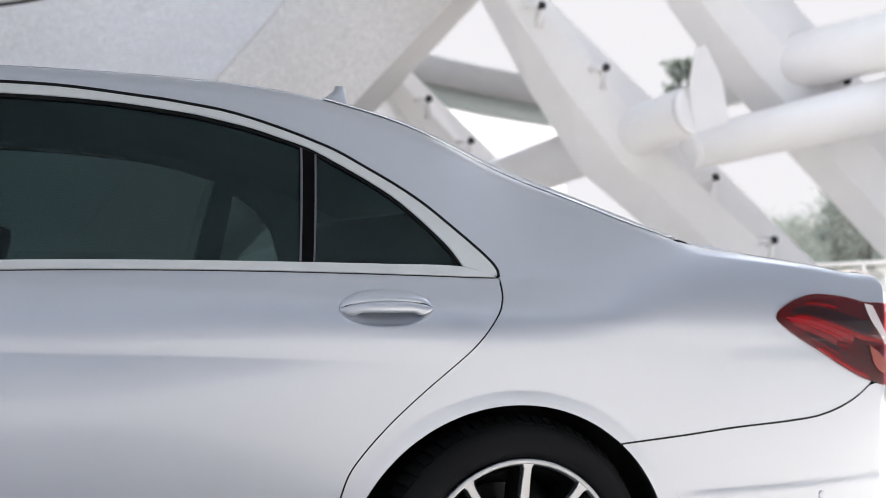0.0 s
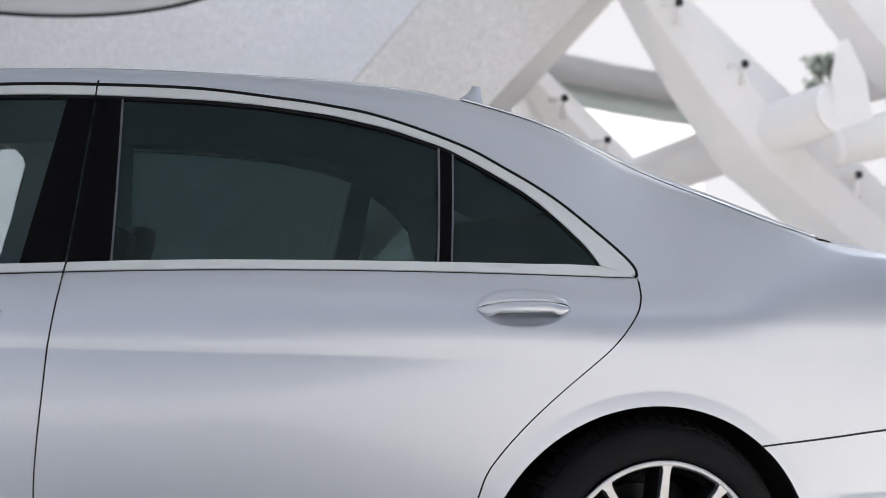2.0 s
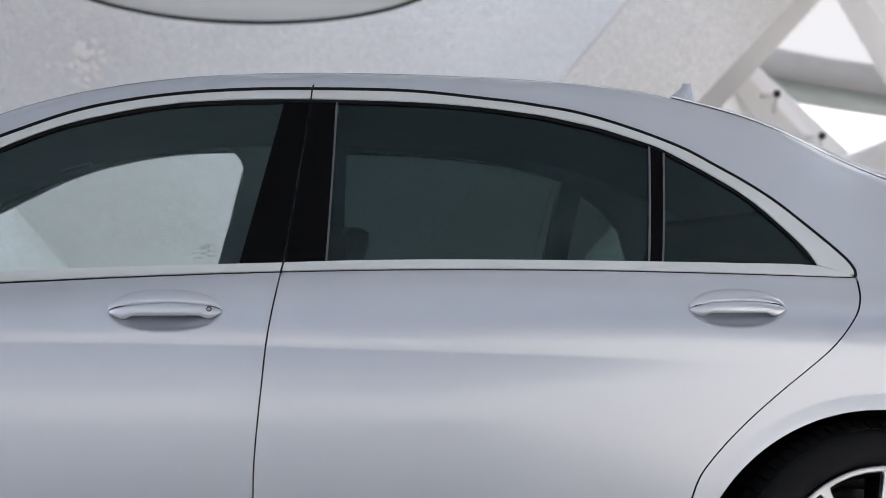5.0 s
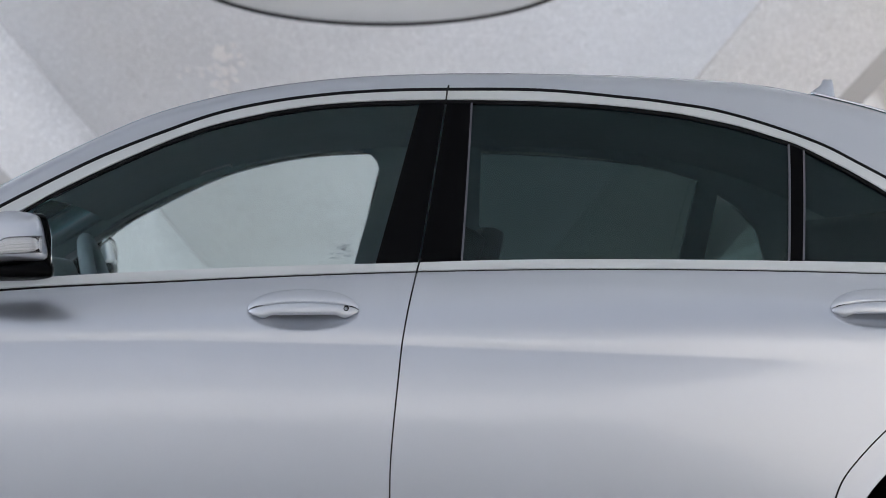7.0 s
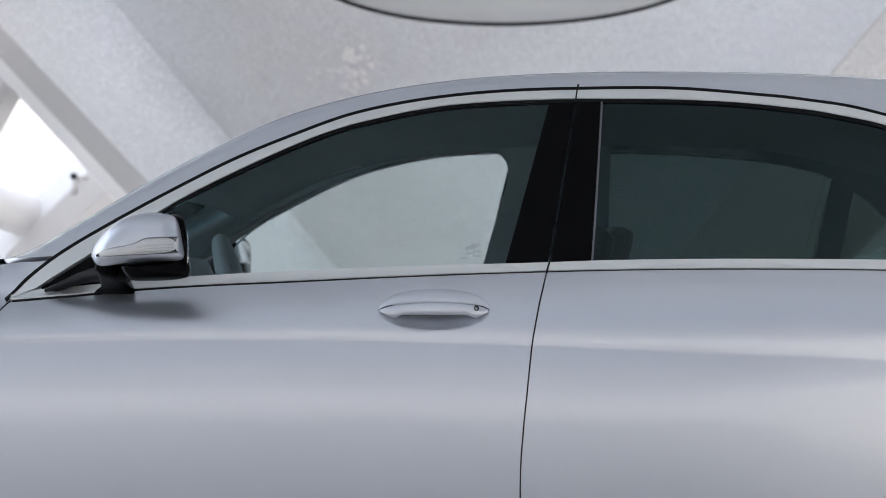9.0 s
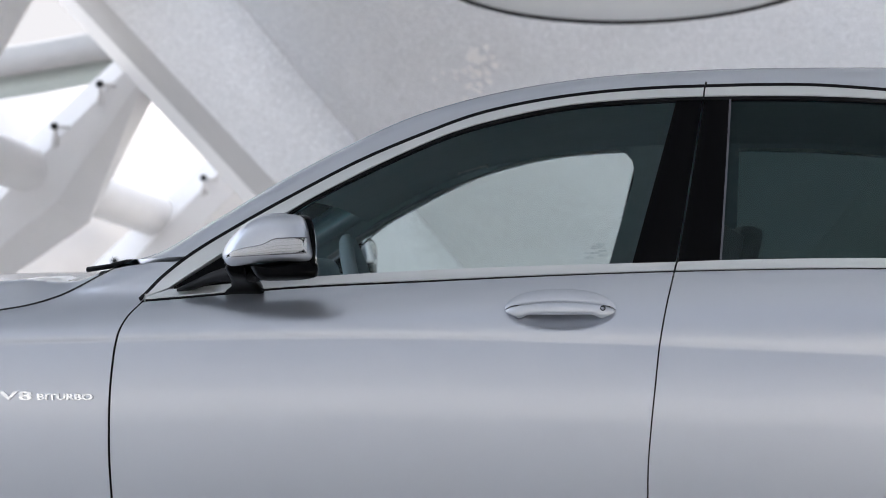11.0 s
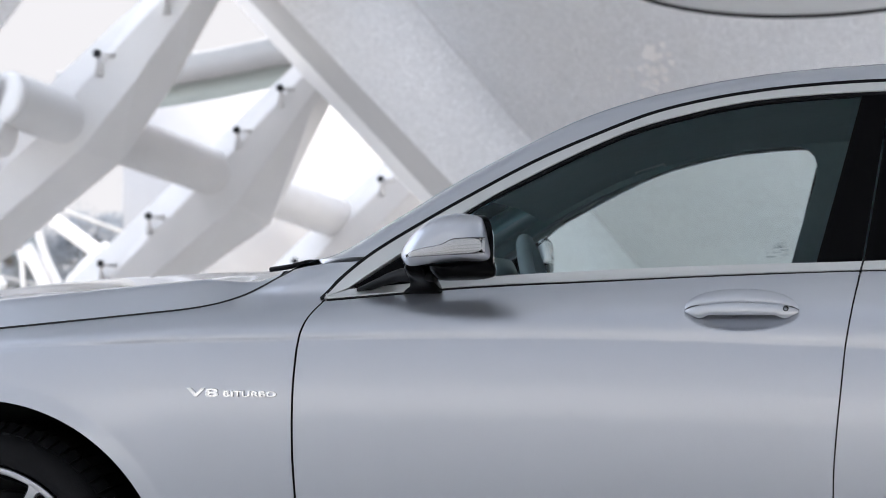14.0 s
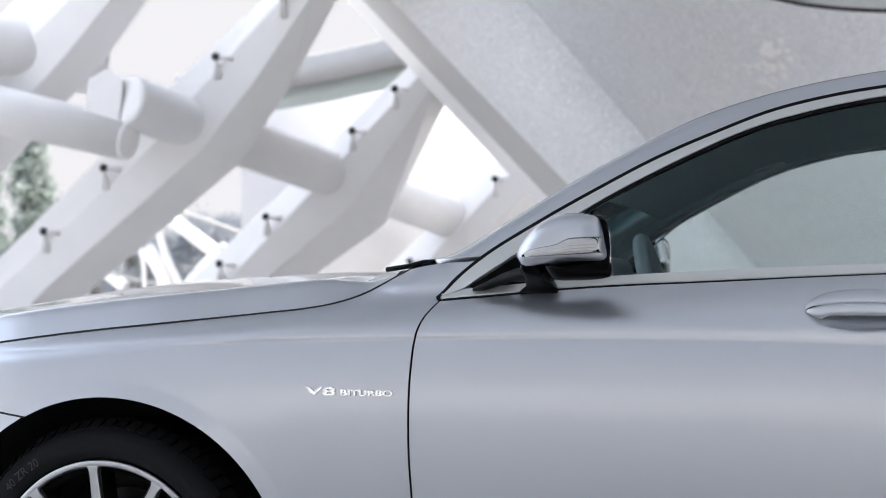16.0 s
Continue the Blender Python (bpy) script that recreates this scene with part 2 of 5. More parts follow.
def curve2(points, n):
    """n points at even steps along a smooth curve through the points."""
    pts = [Vector((*p, 0)) for p in points]
    dense = []
    for i in range(len(pts) - 1):
        p1, p2 = pts[i], pts[i + 1]
        p0 = pts[i - 1] if i else p1 * 2 - p2
        p3 = pts[i + 2] if i + 2 < len(pts) else p2 * 2 - p1
        t1 = max((p1 - p0).length, 1e-6) ** 0.5
        t2 = max((p2 - p1).length, 1e-6) ** 0.5
        t3 = max((p3 - p2).length, 1e-6) ** 0.5
        m1 = (p2 - p1) + t2 * ((p1 - p0) / t1 - (p2 - p0) / (t1 + t2))
        m2 = (p2 - p1) + t2 * ((p3 - p2) / t3 - (p3 - p1) / (t2 + t3))
        for k in range(12):
            u = k / 12
            dense.append((2 * u**3 - 3 * u**2 + 1) * p1 + (u**3 - 2 * u**2 + u) * m1 + (3 * u**2 - 2 * u**3) * p2 + (u**3 - u**2) * m2)
    dense.append(pts[-1])
    far = [0.0]
    for a, b in zip(dense, dense[1:]):
        far.append(far[-1] + (b - a).length)
    out, j = [], 0
    for i in range(n):
        d = far[-1] * i / (n - 1)
        while j < len(far) - 2 and far[j + 1] < d:
            j += 1
        u = (d - far[j]) / max(1e-9, far[j + 1] - far[j])
        p = dense[j].lerp(dense[j + 1], min(1, max(0, u)))
        out.append((p.x, p.y))
    return out


def coons(low, high, left, right):
    """A grid between four curves: low and high run front to rear, left and right run upwards."""
    nu, nv = len(low), len(left)
    grid = []
    for j in range(nv):
        v, row = j / (nv - 1), []
        for i in range(nu):
            u = i / (nu - 1)
            p = []
            for k in (0, 1):
                p.append((1 - v) * low[i][k] + v * high[i][k] + (1 - u) * left[j][k] + u * right[j][k]
                         - ((1 - u) * (1 - v) * low[0][k] + u * (1 - v) * low[-1][k] + (1 - u) * v * high[0][k] + u * v * high[-1][k]))
            row.append(tuple(p))
        grid.append(row)
    return grid


def inset(grid, d=0.0032, top=True):
    """Draws the rim of a grid in by d, for the shut gap."""
    nv, nu = len(grid), len(grid[0])
    out = [list(r) for r in grid]

    def pull(j, i, jj, ii):
        a, b = Vector(out[j][i]), Vector(grid[jj][ii])
        v = b - a
        out[j][i] = tuple(a + v.normalized() * min(d, v.length * 0.4))

    for i in range(nu):
        pull(0, i, 1, i)
        if top:
            pull(nv - 1, i, nv - 2, i)
    for j in range(nv):
        pull(j, 0, j, 1), pull(j, nu - 1, j, nu - 2)
    return out


def side_normal(x, z, side):
    e = 0.003
    dx = (half(x + e, z) - half(x - e, z)) / (2 * e)
    dz = (half(x, z + e) - half(x, z - e)) / (2 * e)
    return Vector((-dx, side, -dz)).normalized()


def part(name, bm, mat, parent=None, label="", smooth_faces=True, kind=""):
    me = bpy.data.meshes.new(name)
    bm.to_mesh(me), bm.free()
    if smooth_faces:
        me.polygons.foreach_set("use_smooth", [True] * len(me.polygons))
    for m in (mat if isinstance(mat, (list, tuple)) else (mat,)):
        me.materials.append(m)
    ob = new(name, me)
    ob.parent = parent
    return tagged(ob, label, kind=kind)


def panel(name, grid, mat, parent, side=-1, out=0.0, deep=0.014, label="", lift=None, edge_mat=None):
    """A pressed panel lying on the car's side, with its edges folded in. side: -1 near, 1 far."""
    nv, nu = len(grid), len(grid[0])
    verts, normals, faces = [], [], []
    for row in grid:
        for x, z in row:
            n = side_normal(x, z, side)
            o = out + (lift(x, z) if lift else 0.0)
            if lift:
                e = 0.0015
                n = (n + Vector((-(lift(x + e, z) - lift(x - e, z)) / (2 * e), 0, -(lift(x, z + e) - lift(x, z - e)) / (2 * e)))).normalized()
            verts.append(Vector((x, YC + side * half(x, z), z)) + n * o)
            normals.append(n)
    flip = side < 0
    for j in range(nv - 1):
        for i in range(nu - 1):
            f = (j * nu + i, j * nu + i + 1, (j + 1) * nu + i + 1, (j + 1) * nu + i)
            faces.append(f if flip else f[::-1])
    rim = [i for i in range(nu)] + [j * nu + nu - 1 for j in range(1, nv)] + [(nv - 1) * nu + i for i in range(nu - 2, -1, -1)] + [j * nu for j in range(nv - 2, 0, -1)]
    base = len(verts)
    k = len(rim)
    for a, r in enumerate(rim):
        prev, nxt = verts[rim[a - 1]], verts[rim[(a + 1) % k]]
        n = normals[r]
        o = (nxt - prev).cross(n).normalized() * (1 if flip else -1)
        verts.append(verts[r].copy()), normals.append((o + n * 0.5).normalized())
        verts.append(verts[r] - n * deep), normals.append(o)
    for a in range(k):
        b = (a + 1) % k
        f = (base + 2 * a, base + 2 * a + 1, base + 2 * b + 1, base + 2 * b)
        faces.append(f if flip else f[::-1])
    me = bpy.data.meshes.new(name)
    me.from_pydata([tuple(v) for v in verts], [], faces)
    me.polygons.foreach_set("use_smooth", [True] * len(me.polygons))
    me.materials.append(mat)
    if edge_mat:
        me.materials.append(edge_mat)
        flat = (nv - 1) * (nu - 1)
        me.polygons.foreach_set("material_index", [0] * flat + [1] * (len(me.polygons) - flat))
    me.normals_split_custom_set_from_vertices([tuple(n) for n in normals])
    ob = new(name, me)
    ob.parent = parent
    return tagged(ob, label)


def strip(a, b, n_across=4):
    """A grid between two curves of the same count: a below, b above."""
    return [[(p[0] + (q[0] - p[0]) * k / n_across, p[1] + (q[1] - p[1]) * k / n_across) for p, q in zip(a, b)] for k in range(n_across + 1)]


def between(points, x0, x1, n):
    return [(x0 + (x1 - x0) * i / (n - 1), spline(points, x0 + (x1 - x0) * i / (n - 1))) for i in range(n)]


# ---- the car ----
car = tagged(new("sedan"), "parked silver luxury sedan with dark tinted rear windows on paving", "car")


def body_side(side):
    N, M = (300, 190) if side < 0 else (80, 50)
    low = [(-0.85, 0.36), (-0.5, 0.36), (-0.1, 0.36), (0.222, 0.36)]
    up = B_SHUT[4:][::-1]
    # doors below the window line
    g = coons(curve2(low, N), between(BELT_LOW, -0.823, 0.276, N), curve2(DOOR_FRONT[::-1], M), curve2(up, M))
    front_door = panel("front_door", inset(g), paint, car, side, edge_mat=jamb)
    g = coons(curve2([(0.222, 0.36), (0.6, 0.36), (1.085, 0.36)], N), between(BELT_LOW, 0.276, 1.555, N), curve2(up, M), curve2(DOOR_REAR[::-1], M))
    rear_door = panel("rear_door", inset(g), paint, car, side, edge_mat=jamb)
    # front wing
    bottom = arch(-AXLE, 118, 6, 15) + [(-1.1355, 0.36)]
    right = [(-0.85, 0.36)] + DOOR_FRONT[::-1][1:] + [(-0.792, 1.019), (-0.74, 1.065)]
    lowc = curve2(bottom, N // 2) + curve2([(-1.1355, 0.36), (-1.0, 0.36), (-0.85, 0.36)], N // 10)[1:]
    top = curve2([(-2.0, 0.863)] + BONNET_EDGE[1:] + [(-0.861, 1.056), (-0.81, 1.062), (-0.74, 1.065)], len(lowc))
    left = curve2([bottom[0], (-1.85, 0.733), (-1.97, 0.78), (-2.0, 0.863)], M)
    g = coons(lowc, top, left, curve2(right, M))
    panel("front_wing", inset(g), paint, car, side, edge_mat=jamb)
    # side frame: windscreen pillar, roof rail and rear pillar in one piece
    n = 150
    topx = [(-0.86, spline(TOP, -0.86))] + [(x, z) for x, z in TOP if -0.83 < x < 2.0]
    back = lambda x: 0.0 if side < 0 else 0.24 * smooth(0.2, 1.0, x)
    g = strip(curve2([(x + back(x), z) for x, z in GASKET[2:]] + [(1.560 + back(2), 1.018)], n), curve2(topx + [(2.06, 1.117)], n), 26)
    panel("side_frame", g, paint, car, side, out=-0.0008)
    # rear wing
    bottom = arch(AXLE, 176, 47.5, 15)
    lowc = curve2([(1.085, 0.36), (1.136, 0.36)], 6)[:-1] + curve2([(1.136, 0.36)] + bottom + [(1.841, 0.6393)], N // 2)
    nl = len(lowc)
    top = curve2([(1.555, 1.029), (1.68, 1.06), (1.85, 1.093), (2.06, 1.117), (2.25, 1.090), (2.45, 1.067), (2.60, 1.0475), (2.745, 1.029)], nl)
    right = curve2(BUMPER_REAR + [(2.74, 0.80), (2.775, 0.88), (2.775, 0.97), (2.745, 1.029)], M)
    g = coons(lowc, top, curve2(DOOR_REAR[::-1], M), right)
    panel("rear_wing", inset(g, top=False), paint, car, side, edge_mat=jamb)
    # rear bumper
    bottom = arch(AXLE, 47.5, 2, 8)[::-1]
    g = coons(curve2([(1.978, 0.36), (2.3, 0.33), (2.76, 0.36)], 50), curve2(BUMPER_REAR + [(2.73, 0.752), (2.80, 0.745)], 50), curve2([(1.978, 0.36)] + bottom[1:-1] + [(1.841, 0.6393)], 36), curve2([(2.76, 0.36), (2.79, 0.5), (2.80, 0.66), (2.80, 0.745)], 36))
    panel("rear_bumper", inset(g), paint, car, side, edge_mat=jamb)
    # front bumper
    edge = [(-1.99, 0.36)] + arch(-AXLE, 172, 118, 9)
    g = coons(curve2([(-2.40, 0.36), (-2.2, 0.33), (-1.99, 0.36)], 40), curve2([(-2.38, 0.80), (-2.2, 0.80), (-2.0, 0.775), (-1.85, 0.733), edge[-1]], 40), curve2([(-2.40, 0.36), (-2.40, 0.55), (-2.38, 0.80)], 30), curve2(edge, 30))
    panel("front_bumper", inset(g), paint, car, side, edge_mat=jamb)
    # sill
    g = strip(curve2([(-1.17, 0.2), (0, 0.19), (1.17, 0.2)], 40), curve2([(-1.165, 0.355), (0, 0.355), (1.165, 0.355)], 40), 8)
    panel("sill", g, paint, car, side)
    return front_door, rear_door


NEAR = body_side(-1)
FAR = body_side(1)
def seam(name, points, side, half_width=0.0022, n=120, out=0.0006):
    """The dark joint between two panels."""
    top = curve2(points, n)
    low, high = [], []
    for i, (x, z) in enumerate(top):
        a, b = top[max(0, i - 1)], top[min(n - 1, i + 1)]
        n2 = Vector((-(b[1] - a[1]), b[0] - a[0])).normalized() * half_width
        low.append((x - n2.x, z - n2.y)), high.append((x + n2.x, z + n2.y))
    panel(name, strip(low, high, 2), jamb, car, side, out=out, deep=0.004)


def glazing(side, B):
    rise = 0.0 if side < 0 else 0.014
    far = lambda x: 0.0 if side < 0 else 0.24 * smooth(0.2, 1.0, x)
    glass_top = [(x + far(x), z + rise) for x, z in GLASS_TOP]
    gasket = [(x + far(x), z) for x, z in GASKET]
    n = 130
    # bright strip round the side windows, wide at its rear corner
    outer = curve2(gasket, n)
    inner = curve2([(-0.765, 1.008)] + glass_top, n)
    g = strip(inner, outer, 4)
    g = [[(p[0] + (c[0] - p[0]) * 0.0, p[1]) for p, c in zip(r, g[2])] for r in g]
    panel("window_surround", inset(g, 0.001), trim_metal, car, side, out=0.003, deep=0.02, label="satin aluminium window surround")
    panel("belt_strip", strip(between(BELT_LOW, -0.815, 1.545 + far(2), n), between(BELT_TOP, -0.765, 1.464 + far(2), n - 1) + [(1.54 + far(2), 1.036)], 3), trim_metal, car, side, out=0.004, deep=0.02, label="satin aluminium strip under the windows")

    def pane(name, mat, a, b, c, d, nu=40, nv=16, out=-0.005, low_drop=0.004, top_drop=0.0065, label=""):
        """Between two slanting sides: a to c in front, b to d behind, along the window line and the roof strip."""
        low = [(x, z - low_drop) for x, z in between(BELT_TOP, a, b, nu)]
        high = [(x, z - top_drop) for x, z in between(glass_top, c, d, nu)]
        return panel(name, strip(low, high, nv), mat, car, side, out=out, deep=0.004, label=label)

    pane("front_door_glass", glass_front, -0.60, 0.192 + 3 * rise, -0.56, 0.302 + rise)
    pane("rear_door_glass", glass_rear, 0.368, B[0], 0.414, B[1])
    pane("quarter_glass", glass_rear, B[0] + 0.031, 1.460 + far(2), B[1] + 0.031, 1.462 + far(2))
    panel("mirror_sail", strip(between(BELT_TOP, -0.755, -0.60, 10), [(x, z - 0.004) for x, z in between([(-0.765, 1.008)] + glass_top, -0.755, -0.56, 10)], 6), gloss_black, car, side, out=-0.002, label="black triangle ahead of the window")
    # rubber edge round the glass
    e = curve2([(-0.60, 1.11)] + glass_top[1:], n)
    panel("glass_seal", strip([(x - 0.0015, z - 0.0065) for x, z in e], [(x, z) for x, z in e], 2), seal, car, side, out=0.0, deep=0.006)
    # pillar covers
    pane("door_pillar_cover", gloss_black, 0.192 + 3 * rise, 0.2795, 0.302 + rise, 0.3575, 8, 14, out=-0.002, low_drop=0.0, top_drop=0.002)
    pane("door_pillar_cover", gloss_black, 0.2835, 0.368, 0.3615, 0.414, 8, 14, out=-0.002, low_drop=0.0, top_drop=0.002)
    pane("quarter_post", gloss_black, B[0], B[0] + 0.031, B[1], B[1] + 0.031, 6, 14, out=-0.001, low_drop=0.0, top_drop=0.0)
    # black jambs seen through the shut lines
    BOWLS[0] = False
    xs = [-1.12 + 2.24 * i / 89 for i in range(90)]
    panel("door_jamb", strip([(x, 0.30) for x in xs], [(x, spline(BELT_LOW, x) - 0.004) for x in xs], 30), jamb, car, side, out=-0.045, deep=0.004, label="dark door jamb behind the shut lines")
    BOWLS[0] = True
    for xs in ([-0.90 + 0.008 * i for i in range(12)],):
        panel("hinge_jamb", strip([(x, 0.40) for x in xs], [(x, 0.985) for x in xs], 30), jamb, car, side, out=-0.013, deep=0.004)
    # black seal along the edge of the door frame
    top = curve2(gasket, 200)
    low, high = [], []
    for i, (x, z) in enumerate(top):
        a, b = top[max(0, i - 1)], top[min(199, i + 1)]
        n2 = Vector((-(b[1] - a[1]), b[0] - a[0])).normalized() * 0.0035
        low.append((x - n2.x, z - n2.y)), high.append((x + n2.x, z + n2.y))
    panel("door_frame_seal", strip(low, high, 2), seal, car, side, out=0.0036, deep=0.008, label="black rubber seal round the door frame")
    seam("surround_joint", [(0.367, 1.450), (0.3635, 1.440), (0.358, 1.412)], side, 0.0018, 12, 0.0052)
    seam("strip_joint", [(0.285, 1.066), (0.281, 1.055), (0.275, 1.036)], side, 0.0018, 12, 0.0062)
    for a, b in ((0.3675, 0.4135), (B[0] - 0.002, B[1] - 0.002), (B[0] + 0.030, B[1] + 0.030)):
        pane("glass_edge_trim", edge_grey, a, a + 0.004, b, b + 0.004, 3, 12, out=0.0)


for side in (-1, 1):
    seam("bumper_joint", BUMPER_REAR, side)
    seam("bumper_joint", [arch(-AXLE, 118, 6, 15)[0], (-1.85, 0.733), (-1.97, 0.78), (-2.0, 0.863)], side)
    seam("bonnet_joint", BONNET_EDGE[1:], side)
    seam("belt_joint", [(x, z - 0.0012) for x, z in between(BELT_LOW, -0.81, 1.545, 40)], side, 0.0007, 200, 0.0012)

glazing(-1, (1.067, 1.117))
glazing(1, (1.31, 1.345))


def across(name, x0, x1, mat, edge, rise, nx=40, ny=28, power=2.0, label=""):
    """A panel spanning the car from side to side. edge(x): half width and height of its border; rise: crown height."""
    bm = bmesh.new()
    rows = []
    for i in range(nx):
        x = x0 + (x1 - x0) * i / (nx - 1)
        w, z = edge(x)
        h = rise(x) if callable(rise) else rise
        rows.append([bm.verts.new((x, YC + s * w, z + h * (1 - abs(s) ** power))) for s in (math.sin(math.pi * (-0.5 + j / (ny - 1))) for j in range(ny))])
    for a, b in zip(rows, rows[1:]):
        for j in range(ny - 1):
            bm.faces.new((a[j], b[j], b[j + 1], a[j + 1]))
    bmesh.ops.recalc_face_normals(bm, faces=bm.faces)
    ob = part(name, bm, mat, car, label)
    return ob


def top_edge(x):
    z = spline(TOP, x)
    return half(x, z - 0.0005) + 0.001, z - 0.001


across("windscreen", -0.93, -0.16, glass_front, top_edge, lambda x: 0.003 + 0.019 * smooth(-0.5, -0.16, x))
across("roof", -0.16, 1.16, paint, top_edge, 0.022)
across("rear_window", 1.16, 2.0, glass_rear, top_edge, 0.016)
across("boot_lid", 2.0, 2.76, paint, top_edge, 0.012)
RIDGE = [(-2.4, 0.915), (-2.262, 0.940), (-2.114, 0.967), (-1.9, 1.0), (-1.731, 1.021), (-1.455, 1.040), (-1.15, 1.050), (-0.92, 1.051)]      # height of the bonnet along its middle


def bonnet_edge(x):
    z = spline(BONNET_EDGE, x)
    return half(x, z) - 0.004, z + 0.001


def bonnet_crown(s, w):
    """Share of the side's rise: steep, then over a tight edge."""
    q = (1 - s) * w / 0.033
    return q / (1 + q ** 7) ** (1 / 7)


bm = bmesh.new()
rows = []
for i in range(60):
    x = -2.32 + (2.32 - 0.935) * i / 59
    w, z = bonnet_edge(x)
    side_rise = 0.058 - 0.045 * smooth(-1.12, -0.95, x)
    rows.append([bm.verts.new((x, YC + s * w, z + side_rise * bonnet_crown(abs(s), w) + (spline(RIDGE, x) - z - side_rise) * (1 - s * s))) for s in (math.sin(math.pi * (-0.5 + j / 139)) for j in range(140))])
for a, b in zip(rows, rows[1:]):
    for j in range(139):
        bm.faces.new((a[j], b[j], b[j + 1], a[j + 1]))
bmesh.ops.recalc_face_normals(bm, faces=bm.faces)
part("bonnet", bm, paint, car)


def lathe(bm, profile, n, cx, cz, y_of, a0=0.0, a1=360.0):
    """Turns a profile of (radius, depth) about the axle."""
    rings = []
    closed = abs(a1 - a0) >= 360
    m = n if closed else n + 1
    for i in range(m):
        a = radians(a0 + (a1 - a0) * i / n)
        rings.append([bm.verts.new((cx + r * math.cos(a), y_of(d), cz + r * math.sin(a))) for r, d in profile])
    for i in range(n):
        a, b = rings[i], rings[(i + 1) % m]
        for k in range(len(profile) - 1):
            bm.faces.new((a[k], a[k + 1], b[k + 1], b[k]))
    return rings


def box(bm, m, sx, sy, sz, bevel=0.0):
    r = bmesh.ops.create_cube(bm, size=1.0, matrix=m @ Matrix.Diagonal((sx, sy, sz, 1)))
    if bevel:
        edges = {e for v in r["verts"] for e in v.link_edges}
        bmesh.ops.bevel(bm, geom=list(edges), offset=bevel, segments=2, affect="EDGES", profile=0.6)


def wheel(ax, side):
    hub = tagged(new("wheel"), "")
    hub.parent = car
    face = 0.925
    y_of = lambda d: YC + side * (face - d)
    cz = 0.354
    k_rim = 1.0 if ax > 0 else 1.03                  # the front rims are a little larger
    bm = bmesh.new()
    lathe(bm, [(0.262 * k_rim, 0.020), (0.268 * k_rim, 0.008), (0.280, 0.002), (0.300, -0.004), (0.322, 0.002), (0.336, 0.014), (0.345, 0.030), (0.3475, 0.05), (0.3475, 0.24), (0.33, 0.28), (0.262, 0.27)], 96, ax, cz, y_of)
    bmesh.ops.recalc_face_normals(bm, faces=bm.faces)
    tyre = part("tyre", bm, rubber, hub, "black low-profile tyre")
    bm = bmesh.new()
    for i in range(72):
        a = 2 * math.pi * i / 72
        m = Matrix.Translation((ax, 0, cz)) @ Matrix.Rotation(-a, 4, "Y")
        box(bm, m @ Matrix.Translation((0.3465, y_of(0.042), 0)) @ Matrix.Rotation(radians(side * 24), 4, "Z"), 0.012, 0.040, 0.0215)
        box(bm, m @ Matrix.Translation((0.3485, y_of(0.110), 0)), 0.010, 0.070, 0.020)
    part("tread", bm, rubber, tyre, smooth_faces=False)
    bm = bmesh.new()
    lathe(bm, [(r * k_rim, d) for r, d in ((0.250, 0.050), (0.257, 0.024), (0.264, 0.006), (0.2628, 0.0015), (0.2615, 0.0005), (0.2525, 0.0005), (0.2515, 0.0015), (0.248, 0.010))], 128, ax, cz, y_of)
    bmesh.ops.recalc_face_normals(bm, faces=bm.faces)
    rim = part("rim", bm, rim_metal, hub, "bright machined rim edge")
    bm = bmesh.new()
    lathe(bm, [(r * k_rim, d) for r, d in ((0.248, 0.010), (0.244, 0.024), (0.236, 0.027), (0.232, 0.10), (0.235, 0.22))], 96, ax, cz, y_of)
    lathe(bm, [(0.235, 0.21), (0.05, 0.21)], 48, ax, cz, y_of)
    bmesh.ops.recalc_face_normals(bm, faces=bm.faces)
    part("barrel", bm, dark_alloy, rim)
    bm = bmesh.new()
    lathe(bm, [(0.195, 0.13), (0.195, 0.16), (0.06, 0.16)], 64, ax, cz, y_of)
    lathe(bm, [(0.195, 0.13), (0.06, 0.13)], 64, ax, cz, y_of)
    part("brake_disc", bm, dark_alloy, hub)
    for i in range(10):
        a = radians((86 if ax > 0 else 95) + 36 * i)
        m = Matrix.Translation((ax, 0, cz)) @ Matrix.Rotation(-a, 4, "Y")
        for name, mat, w0, w1, d0, d1 in (("spoke", rim_metal, 0.025, 0.0195, 0.006, 0.016), ("spoke_flank", dark_alloy, 0.032, 0.030, 0.013, 0.055)):
            bm = bmesh.new()
            ring = []
            for r, w, d in ((0.05, w0 * 1.25, 0.022), (0.15, w0, 0.010), (0.225 * k_rim, w1, 0.0035), (0.241 * k_rim, w1 * 1.05, 0.0015), (0.2485 * k_rim, w1 * 1.35, 0.001), (0.2535 * k_rim, w1 * 2.0, 0.001)):
                back = d + (d1 - d0)
                dd = d + d0 - 0.006
                ring.append([bm.verts.new(m @ Vector(p)) for p in ((r, y_of(dd + 0.0015), -w / 2), (r, y_of(dd), -w * 0.43), (r, y_of(dd), w * 0.43), (r, y_of(dd + 0.0015), w / 2), (r, y_of(back + 0.03), w * 0.5), (r, y_of(back + 0.03), -w * 0.5))])
            for p, q in zip(ring, ring[1:]):
                for k in range(6):
                    bm.faces.new((p[k], p[(k + 1) % 6], q[(k + 1) % 6], q[k]))
            bm.faces.new(ring[-1]), bm.faces.new(ring[0][::-1])
            bmesh.ops.recalc_face_normals(bm, faces=bm.faces)
            part(name, bm, mat, rim, smooth_faces=False)
    bm = bmesh.new()
